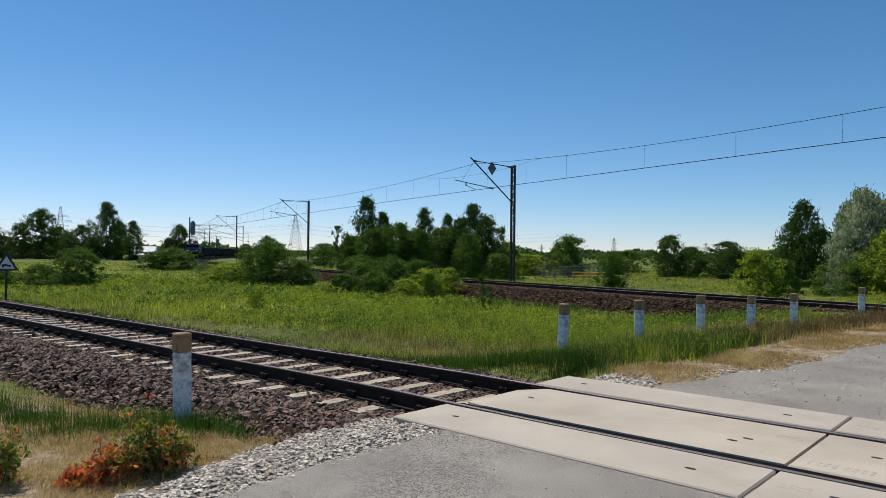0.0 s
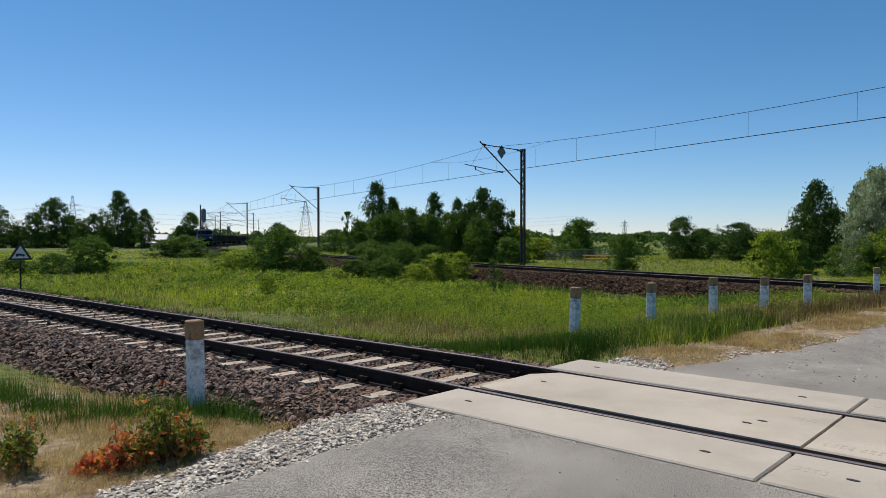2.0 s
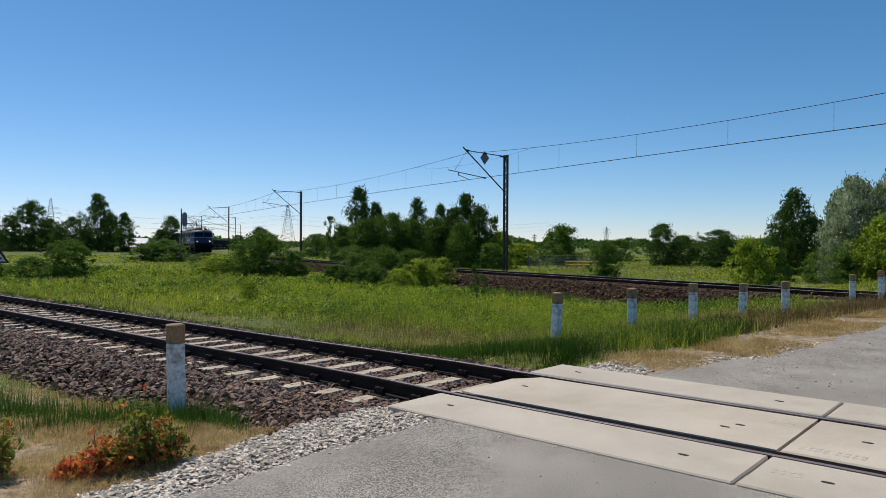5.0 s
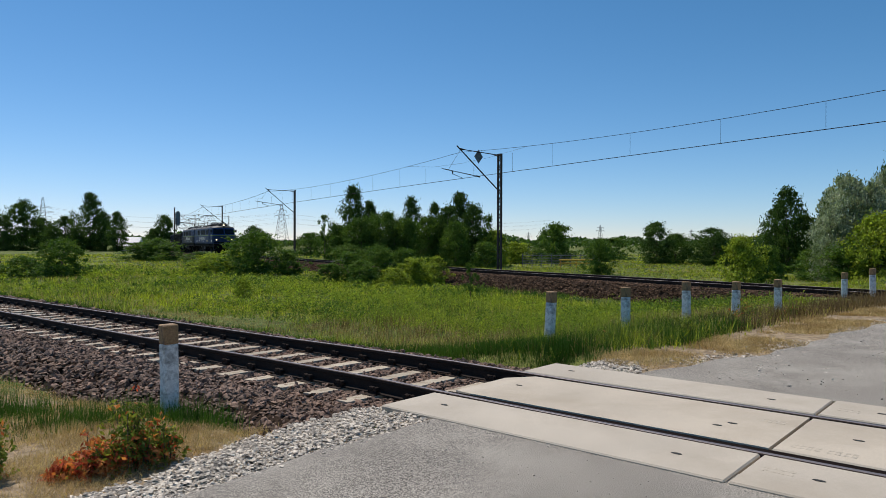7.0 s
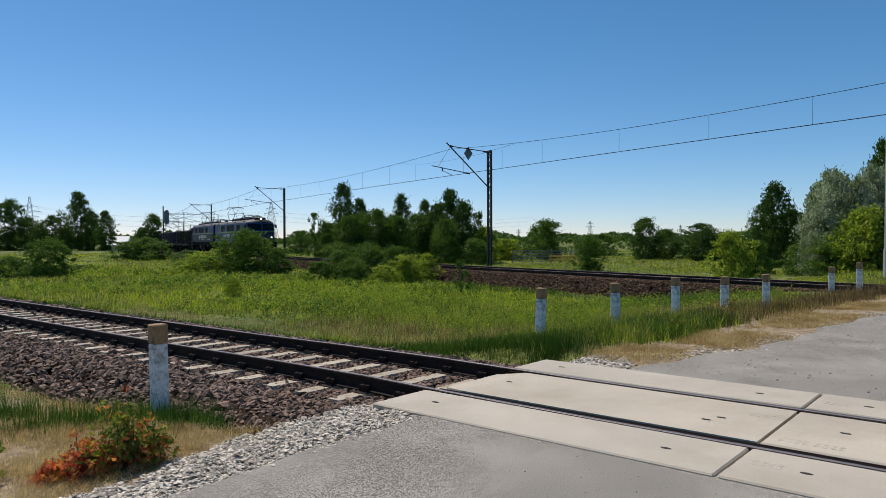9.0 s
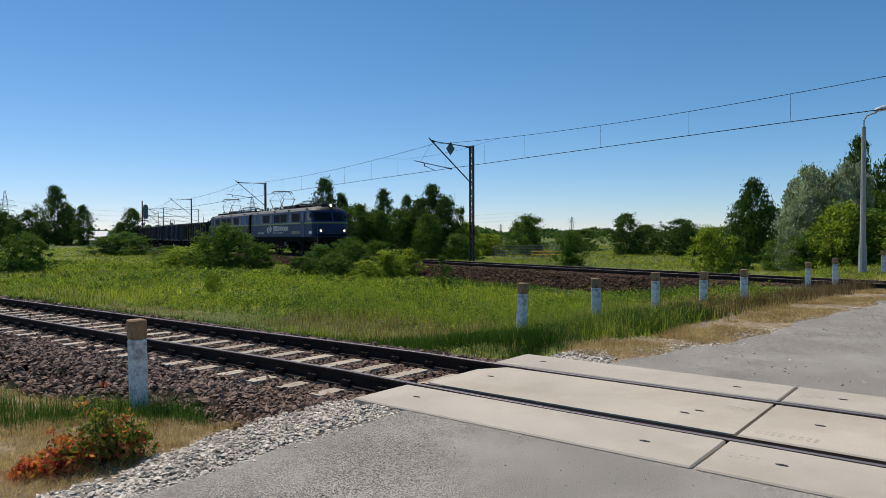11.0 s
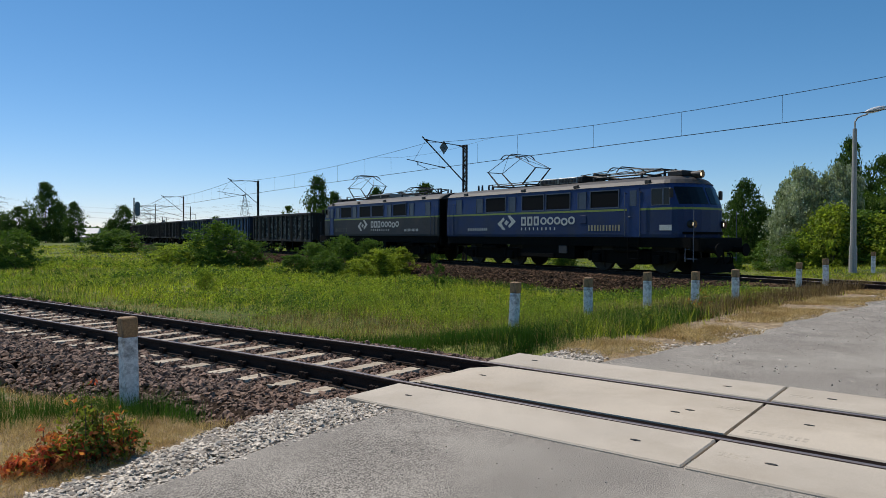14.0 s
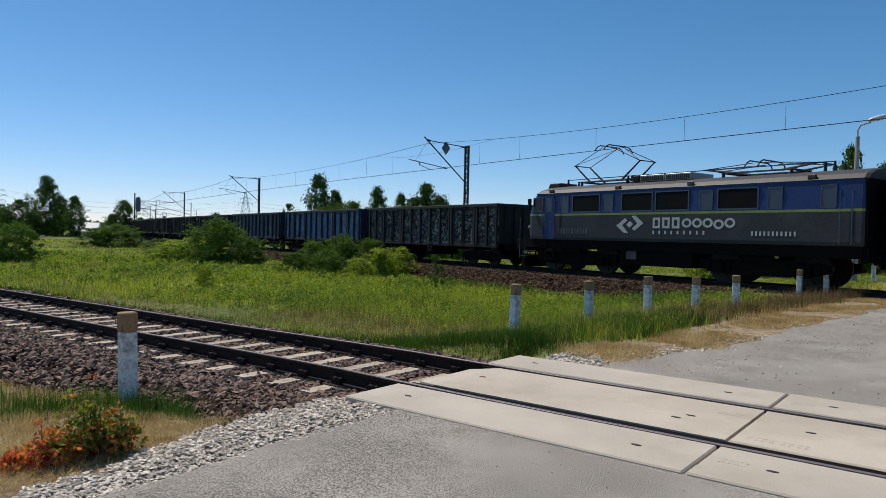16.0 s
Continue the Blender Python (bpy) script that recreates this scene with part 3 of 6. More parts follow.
# concrete edge beam and rubber filler in the grooves
for n0, n1, z in ((NEAR_N + 0.012, NEAR_N + 0.124, -0.009), (NEAR_N - 0.071, NEAR_N - 0.05, -0.012), (NEAR_N + GAUGE - 0.124, NEAR_N + GAUGE - 0.052, -0.009), (NEAR_N + GAUGE + 0.012, NEAR_N + GAUGE + 0.071, -0.012)):
    bm = bmesh.new()
    box(bm, -4.85, 4.9, n0, n1, -0.15, z, Matrix(((U.x, NV.x, 0, 0), (U.y, NV.y, 0, 0), (0, 0, 1, 0), (0, 0, 0, 1))))
    part("groove_filler", bm, mat("groove_rubber", (0.016, 0.012, 0.011), 1.0, spec=0.0), crossing, "dark rubber groove filler")


# ---- guard posts ----
def guard_post():
    e = empty("guard_post", "square white-painted concrete guard post with brown top", "post", group="guard posts along the road")
    bm = bmesh.new(); box(bm, -0.074, 0.074, -0.074, 0.074, -0.4, 0.77, None, 0.012)
    part("shaft", bm, M_WHITEPOST, e, "flaking white paint over concrete")
    bm = bmesh.new(); box(bm, -0.077, 0.077, -0.077, 0.077, 0.77, 0.97, None, 0.012)
    part("cap", bm, M_POSTCAP, e, "faded brown painted top")
    return e


POSTS = ((-2.69, 7.25, -0.23, 0, -1.0), (2.17, 12.6, -0.25, 2.5, 1), (4.02, 14.2, -0.27, 0.5, -0.8), (5.72, 15.4, -0.22, -0.5, 1.2), (7.05, 15.9, -0.24, 1.0, 0.4), (8.65, 17.1, -0.25, 0, -1), (12.9, 21.4, -0.25, 1.2, 0), (13.75, 21.3, -0.12, -1, 0.5), (21.3, 29.6, -0.1, 0, 1), (21.9, 29.2, -0.1, 1, 0))
first = guard_post()
for i, (x, y, z, rx, ry) in enumerate(POSTS):
    m = pose(x, y, z, rx, ry, 42)
    if i == 0:
        first.matrix_basis = m
    else:
        copy_thing(first, m)

# ---- far track ----
far = empty("main_line_track", "electrified main line track on a raised ballast bed", "railway track", kind="structure")
FAR_Z = 0.10      # the main line's rails lie a little higher than the road
far.location.z = FAR_Z
SS = list(np.arange(-58, 380, 2.0))
build_rails([far_track(s, 0.7525)[:4] for s in SS], [far_track(s, -0.7525)[:4] for s in SS], far)
bed("main_ballast_bed", [far_track(s)[:4] for s in SS], -0.19 + FAR_Z, 1.8, 1.0, 0.78, "brown ballast bed of the main line, darkened for shade between stones")


def ballast_far():
    c = 30000
    s = rng.uniform(-38, 40, c)
    v = np.where(rng.uniform(0, 1, c) < 0.12, rng.uniform(-1.2, 0.6, c), rng.uniform(0.6, 2.9, c))
    P = np.array([far_track(a)[:4] for a in np.arange(-46, 62, 1.0)])
    g = np.arange(-46, 62, 1.0)
    x, y, nx, ny = (np.interp(s, g, P[:, i]) for i in range(4))
    top = np.where(v < 1.8, -0.185, -0.185 - (v - 1.8) * 0.58) + rng.normal(0, 0.015, c)
    stones("main_ballast_stones", np.column_stack([x + nx * v, y + ny * v, top + FAR_Z]), rng.uniform(0.03, 0.075, c), M_BALLAST2, "loose brown stone ballast of the main line, darkened as a shaded slope", "ballast")


ballast_far()


# ---- overhead line ----
def lattice_mast(s, height=7.3, side=-2.8, diamond=False):
    x, y, nx, ny, a = far_track(s, side)
    z0 = -0.75
    e = empty("catenary_mast", "dark steel lattice catenary mast with a bracket arm", "catenary mast", Matrix.Translation((x, y, 0)) @ Matrix.Rotation(atan2(ny, nx), 4, 'Z'), "overhead line masts")
    w = 0.16
    for sx in (-1, 1):
        bm = bmesh.new()
        box(bm, -0.06, 0.06, sx * w - 0.04, sx * w + 0.04, z0, height)
        part("channel", bm, M_MAST, e)
    bm = bmesh.new()
    n = 15
    for k in range(n):
        za, zb = z0 + 0.3 + k * (height - z0 - 0.4) / n, z0 + 0.3 + (k + 1) * (height - z0 - 0.4) / n
        b0, b1 = (-w, w) if k % 2 else (w, -w)
        for q in (-0.045, 0.045):
            rod(bm, (q, b0, za), (q, b1, zb), 0.024, None, 4)
    box(bm, -0.07, 0.07, -w - 0.03, w + 0.03, height - 0.15, height)
    part("lacing", bm, M_MAST, e)
    bm = bmesh.new(); box(bm, -0.3, 0.3, -0.3, 0.3, z0 - 0.3, z0 + 0.25, None, 0.03)
    part("footing", bm, M_LAMPPOST, e, "grey concrete footing")
    # bracket towards the track: stay tube, top tie, steady arm
    reach = -side + 0.25
    bm = bmesh.new(); rod(bm, (0.05, 0, 4.85), (reach + 0.15, 0, 7.42), 0.038)
    part("cantilever_tube", bm, M_MAST, e)
    bm = bmesh.new(); rod(bm, (0, 0, height - 0.1), (reach - 0.1, 0, 7.24), 0.03)
    rod(bm, (reach - 0.3, 0, 7.22), (reach - 0.1, 0, 7.26), 0.055, None, 8)
    rod(bm, (0.2, 0, height - 0.13), (0.45, 0, height - 0.08), 0.055, None, 8)
    part("top_tie", bm, M_MAST, e)
    bm = bmesh.new(); rod(bm, (reach * 0.5, 0, 5.66), (reach + 1.2, 0, 6.0), 0.026)
    rod(bm, (reach * 0.5, 0, 5.66), (reach * 0.5 + 0.25, 0, 5.69), 0.05, None, 8)
    rod(bm, (reach + 0.45, 0, 5.92), (reach + 0.45, 0, 5.70), 0.035, None, 6); rod(bm, (reach + 0.45, 0, 5.74), (reach - 0.3, 0, 5.5), 0.018)
    rod(bm, (reach - 0.1, 0, 7.2), (reach + 0.75, 0, 5.96), 0.008)
    part("steady_arm", bm, M_MAST, e)
    if diamond:
        bm = bmesh.new()
        c = Vector((1.55, -0.08, 6.9))
        vs = [bm.verts.new(c + Vector(p)) for p in ((0.32, 0, 0), (0, 0, 0.42), (-0.32, 0, 0), (0, 0, -0.42))]
        f = bm.faces.new(vs)
        r = bmesh.ops.extrude_face_region(bm, geom=[f])
        bmesh.ops.translate(bm, vec=(0, -0.03, 0), verts=[v for v in r["geom"] if isinstance(v, bmesh.types.BMVert)])
        part("diamond_board", bm, mat("signal_board", (0.10, 0.13, 0.15), 0.5), e, "dark diamond-shaped signal board")
    return e


MAST_S = (-33.0, 3.9, 41.45, 78.8, 116.35, 148.0, 185.8, 226.25)
for s in MAST_S:
    lattice_mast(s, height=7.17 if s < 10 else 7.3, diamond=(s == 3.9))


def wire(name, pts, r, parent):
    bm = bmesh.new()
    tube(bm, pts, r)
    return part(name, bm, M_WIRE, parent)


overhead = empty("overhead_line", "thin dark contact wire and catenary wire above the main line", "overhead wire")
full = (-72.0,) + MAST_S
for s0, s1 in zip(full, full[1:]):
    ks = np.linspace(0, 1, 19)
    con, mes = [], []
    for k in ks:
        s = s0 + (s1 - s0) * k
        x, y, nx, ny, a = far_track(s, 0.15) if s > -59 else far_track(-59, 0.15)
        if s <= -59:
            x, y = x - cos(a) * (-59 - s), y - sin(a) * (-59 - s)
        con.append((x, y, 5.47))
        dip = 0.65 if s0 < 0 else 0.48
        mes.append((x, y, 7.05 - 4 * dip * k * (1 - k)))
    wire("contact_wire", con, 0.015 + 0.00012 * max(0, s0), overhead)
    wire("catenary_wire", mes, 0.011 + 0.00012 * max(0, s0), overhead)
    if s0 > 100:
        continue
    at = lambda line, s: tuple(float(np.interp(s, [s0 + (s1 - s0) * k for k in ks], [q[i] for q in line])) for i in range(3))
    sling = lambda s: 6.38 + 0.02 * min(abs(s - s0), abs(s1 - s))
    for gap in (4.0, 7.5, 11.7, s1 - s0 - 21.7, s1 - s0 - 17.7, s1 - s0 - 13.2, s1 - s0 - 8.2, s1 - s0 - 5.0, s1 - s0 - 1.4):
        s = s0 + gap
        lo, hi = at(con, s), at(mes, s)
        if min(s - s0, s1 - s) < 6:
            hi = (hi[0], hi[1], sling(s))
        wire("dropper", (lo, hi), 0.006, overhead)
    # stitch wire slung under the catenary wire at each mast
    for ends in ((s0, s0 + 3, s0 + 6.3), (s1, s1 - 3, s1 - 6.3)):
        pts = [(*at(con, s)[:2], sling(s)) for s in ends[:2]] + [at(mes, ends[2])]
        wire("stitch_wire", pts, 0.006, overhead)


# ---- the goods train ----
M_BLUE = mat("loco_blue_paint", (0.018, 0.042, 0.145), 0.4, spec=0.2, var=0.3, scale=1.2, bscale=20, fine=0.08, tint=(0.02, 0.028, 0.058), stain=(0.05, 0.052, 0.055), stain_amt=0.35, stain_scale=1.4)
M_BLUEDIRT = mat("loco_dusty_blue_paint", (0.018, 0.034, 0.10), 0.55, spec=0.22, var=0.35, scale=0.9, bscale=20, fine=0.1, tint=(0.03, 0.036, 0.055), stain=(0.05, 0.052, 0.058), stain_amt=0.4, stain_scale=1.1)
M_GREYDIRT = mat("loco_grimy_paint", (0.034, 0.038, 0.047), 0.65, spec=0.22, var=0.35, scale=0.9, bscale=20, fine=0.12, tint=(0.06, 0.05, 0.04), stain=(0.07, 0.065, 0.06), stain_amt=0.6, stain_scale=1.1)
M_STRIPE = mat("loco_lime_stripe", (0.19, 0.24, 0.04), 0.5, var=0.3, scale=3, stain=(0.1, 0.1, 0.06), stain_amt=0.5)
M_ROOF = mat("loco_roof_grime", (0.046, 0.040, 0.036), 0.6, 0.1, var=0.4, scale=1.5, bscale=25, fine=0.2, stain=(0.07, 0.055, 0.045), stain_amt=0.7, stain_scale=2.0)
# near black: the shade under the train is put into this colour
M_UNDER = mat("shaded_underframe_grime", (0.005, 0.0045, 0.004), 0.95, spec=0.15, var=0.4, scale=4, bscale=30, fine=0.25)
M_STEELDK = mat("roof_gear", (0.03, 0.027, 0.026), 0.6, 0.4, var=0.3, scale=5)
M_GRILLE = mat("grille_black", (0.004, 0.004, 0.005), 0.7, spec=0.15, var=0.2, scale=8)
M_WINFRAME = mat("window_frame_blue", (0.06, 0.075, 0.115), 0.5, var=0.3, scale=6)
M_GLASSDK = mat("cab_glass", (0.006, 0.007, 0.009), 0.12, var=0.1, spec=0.25)
M_GLASSBL = mat("dusty_side_glass", (0.05, 0.065, 0.10), 0.35, var=0.2, scale=5)
M_WHITE = mat("lettering_grey_white", (0.50, 0.50, 0.48), 0.6, var=0.2, scale=8, stain=(0.2, 0.2, 0.2), stain_amt=0.3, stain_scale=6)
M_OCHRE = mat("lettering_ochre", (0.30, 0.26, 0.17), 0.6, var=0.2, scale=8)
M_FADED = mat("lettering_faded", (0.085, 0.083, 0.078), 0.6, var=0.2, scale=8)
M_TREAD = mat("wheel_steel", (0.025, 0.022, 0.02), 0.6, 0.5, var=0.3, scale=8)
M_LAMPGLOW = glow("headlamp_lit", (1.0, 0.80, 0.50), 2.2)
M_LAMPOFF = mat("lamp_glass", (0.35, 0.36, 0.36), 0.15, var=0.1)
M_RESIST = mat("resistor_housing", (0.30, 0.30, 0.29), 0.5, 0.4, var=0.3, scale=6)

LEV = ((1.50, 1.47, 7.25), (1.62, 1.49, 7.28), (2.50, 1.49, 7.28), (2.64, 1.485, 7.28), (2.74, 1.48, 7.25), (3.46, 1.44, 6.95), (3.56, 1.43, 6.88), (3.72, 1.24, 6.76), (3.86, 0.85, 6.55), (3.93, 0.35, 6.3))


def loco_level(z):
    zs = [a[0] for a in LEV]
    return float(np.interp(z, zs, [a[1] for a in LEV])), float(np.interp(z, zs, [a[2] for a in LEV]))


def loco_outline(z, grow=0.0):
    w, xf = loco_level(z)
    w, xf = w + grow, xf + grow
    half = [(xf, 0.0), (xf - 0.03, w * 0.35), (xf - 0.13, w * 0.62), (xf - 0.30, w * 0.83), (xf - 0.45, w * 0.94), (xf - 0.66, w), (4.0, w), (0.0, w), (-4.0, w), (-7.55 - grow, w), (-7.65 - grow, w - 0.1)]
    return half + [(x, -y) for x, y in half[::-1] if y > 0]


def loft(bm, zs, grow=0.0, cap=True):
    rings = [[bm.verts.new((x, y, z)) for x, y in loco_outline(z, grow)] for z in zs]
    n = len(rings[0])
    for A, B in zip(rings, rings[1:]):
        for i in range(n):
            bm.faces.new((A[i], A[(i + 1) % n], B[(i + 1) % n], B[i]))
    if cap:
        bm.faces.new(rings[-1])
        bm.faces.new(rings[0][::-1])


def front_patch(bm, y0, y1, z0, z1, grow, nu=6, nz=3):
    """A pane lying on the curved cab front, between two widths given as shares of the half width."""
    def fx(share, z):
        w, xf = loco_level(z)
        prof = ((0.0, 0.0), (0.35, -0.03), (0.62, -0.13), (0.83, -0.30), (0.94, -0.45), (1.0, -0.66))
        return xf + float(np.interp(abs(share), [p[0] for p in prof], [p[1] for p in prof])) + grow, share * (w + grow)
    g = [[bm.verts.new((*fx(y0 + (y1 - y0) * i / nu, z0 + (z1 - z0) * j / nz), z0 + (z1 - z0) * j / nz)) for i in range(nu + 1)] for j in range(nz + 1)]
    fs = [bm.faces.new((g[j][i], g[j][i + 1], g[j + 1][i + 1], g[j + 1][i])) for j in range(nz) for i in range(nu)]
    r = bmesh.ops.extrude_face_region(bm, geom=fs)
    bmesh.ops.translate(bm, vec=(-0.03, 0, 0), verts=[v for v in r["geom"] if isinstance(v, bmesh.types.BMVert)])
    bmesh.ops.recalc_face_normals(bm, faces=bm.faces)


def side_pane(parent, name, s, x0, x1, z0, z1, pane_mat, frame_mat, fr=0.045):
    """A framed window on the side s (+1 or -1), set on the slightly leaning wall."""
    y = s * loco_level((z0 + z1) / 2)[0]
    bm = bmesh.new()
    for a, b, c, d in ((x0 - fr, x1 + fr, z0 - fr, z0), (x0 - fr, x1 + fr, z1, z1 + fr), (x0 - fr, x0, z0, z1), (x1, x1 + fr, z0, z1)):
        box(bm, a, b, min(y - s * 0.03, y + s * 0.03), max(y - s * 0.03, y + s * 0.03), c, d)
    f = part(name + "_frame", bm, frame_mat, parent)
    bm = bmesh.new(); box(bm, x0, x1, min(y - s * 0.02, y + s * 0.018), max(y - s * 0.02, y + s * 0.018), z0, z1)
    part("pane", bm, pane_mat, f)


def pantograph(parent, x, up):
    base_z = 4.05
    bm = bmesh.new()
    for y in (-0.55, 0.55):
        rod(bm, (x - 1.35, y, base_z), (x + 1.35, y, base_z), 0.035)
    for dx in (-1.25, 1.25):
        rod(bm, (x + dx, -0.6, base_z), (x + dx, 0.6, base_z), 0.04)
        for y in (-0.6, 0.6):
            rod(bm, (x + dx, y, 3.8), (x + dx, y, base_z), 0.06, None, 8)
    f = part("pantograph", bm, M_STEELDK, parent, "raised dark steel diamond pantograph" if up else "folded dark steel pantograph")
    kz, kx, tz = (4.82, 1.78, 5.52) if up else (4.22, 2.1, 4.36)
    for d in (-1, 1):
        bm = bmesh.new()
        for y in (-0.5, 0.5):
            rod(bm, (x + d * 0.85, y, base_z), (x + d * kx, y * 0.95, kz), 0.045, 0.03)
        rod(bm, (x + d * kx, -0.55, kz), (x + d * kx, 0.55, kz), 0.022)
        part("lower_arm", bm, M_STEELDK, f)
        bm = bmesh.new()
        for y in (-0.5, 0.5):
            rod(bm, (x + d * kx, y, kz), (x + d * 0.22, y * 0.9, tz), 0.016)
        rod(bm, (x + d * kx, 0.5, kz), (x + d * 0.22, -0.45, tz), 0.010)
        part("upper_arm", bm, M_STEELDK, f)
        bm = bmesh.new()
        pts = [(-0.95, -0.22), (-0.8, -0.06), (-0.6, 0.02), (0.6, 0.02), (0.8, -0.06), (0.95, -0.22)]
        for (ya, za), (yb, zb) in zip(pts, pts[1:]):
            rod(bm, (x + d * 0.24, ya, tz + 0.05 + za), (x + d * 0.24, yb, tz + 0.05 + zb), 0.025)
        part("collector_shoe", bm, M_STEELDK, f)


def hood(bm, x0, x1, y, z, r, seg=16):
    """An open lamp hood, with thickness."""
    rings = [[bm.verts.new((x, y + q * cos(2 * pi * k / seg), z + q * sin(2 * pi * k / seg))) for k in range(seg)] for x, q in ((x0, r), (x1, r), (x1, r - 0.015), (x0, r - 0.015))]
    for A, B in zip(rings, rings[1:] + rings[:1]):
        for k in range(seg):
            bm.faces.new((A[k], A[(k + 1) % seg], B[(k + 1) % seg], B[k]))


def wheelset(parent, x, r, width=1.5):
    bm = bmesh.new()
    for s in (-1, 1):
        disc(bm, (0, s * 0.75, 0), (0, 1, 0), r, 0.13, 24)
        disc(bm, (0, s * 0.69, 0), (0, 1, 0), r + 0.028, 0.03, 24)
        disc(bm, (0, s * 0.83, 0), (0, 1, 0), r * 0.28, 0.06, 12)
        for k in range(4):
            a = k * pi / 2
            rod(bm, (0.25 * r * cos(a), s * 0.82, 0.25 * r * sin(a)), (0.85 * r * cos(a), s * 0.82, 0.85 * r * sin(a)), 0.03, None, 5)
    rod(bm, (0, -0.8, 0), (0, 0.8, 0), 0.09, None, 8)
    ob = part("wheelset", bm, M_TREAD, parent, "dark steel wheels on an axle")
    ob.matrix_basis = pose(x, 0, r)
    return ob


def bars(parent, name, s, x0, z0, widths, h, gap, material, mid=0.0, label="", hollow=False):
    """A row of plain upright bars on the loco's side, running forwards or backwards as the side is read."""
    d = -1 if s > 0 else 1
    x = x0
    for k, w in enumerate(widths):
        hh = h * (mid if (mid and k % 2) else 1.0)
        xa, xb = sorted((x, x + d * w))
        y = s * (loco_level(z0 + hh / 2)[0] + 0.005)
        bm = bmesh.new()
        if hollow:
            t = min(w, hh) * 0.27
            for q in ((xa, xa + t, z0, z0 + hh), (xb - t, xb, z0, z0 + hh), (xa + t, xb - t, z0, z0 + t), (xa + t, xb - t, z0 + hh - t, z0 + hh)):
                box(bm, q[0], q[1], y - 0.004, y + 0.004, q[2], q[3])
        else:
            box(bm, xa, xb, y - 0.004, y + 0.004, z0, z0 + hh)
        part(name, bm, material, parent, label)
        x += d * (w + gap)


def emblem(parent, s, x, z, r):
    """Two facing arrow shapes round a small lozenge."""
    bm = bmesh.new()
    y = s * (loco_level(z)[0] + 0.006)
    d = -1 if s > 0 else 1
    for sg in (-1, 1):
        pts = ((0.15, 1.0), (0.55, 1.0), (1.35, 0.15), (0.45, -0.75), (0.25, -0.45), (0.75, 0.1))
        vs = [bm.verts.new((x + d * sg * px * r * 1.45, y, z + sg * pz * r)) for px, pz in pts]
        bm.faces.new(vs)
    vs = [bm.verts.new((x + d * px * r * 1.5, y, z + pz * r)) for px, pz in ((0.33, 0.05), (0.0, 0.38), (-0.33, -0.05), (0.0, -0.38))]
    bm.faces.new(vs)
    bmesh.ops.triangulate(bm, faces=bm.faces)
    r2 = bmesh.ops.extrude_face_region(bm, geom=list(bm.faces))
    bmesh.ops.translate(bm, vec=(0, -s * 0.008, 0), verts=[v for v in r2["geom"] if isinstance(v, bmesh.types.BMVert)])
    bmesh.ops.recalc_face_normals(bm, faces=bm.faces)
    part("emblem", bm, M_WHITE, parent, "white emblem of two arrow shapes")


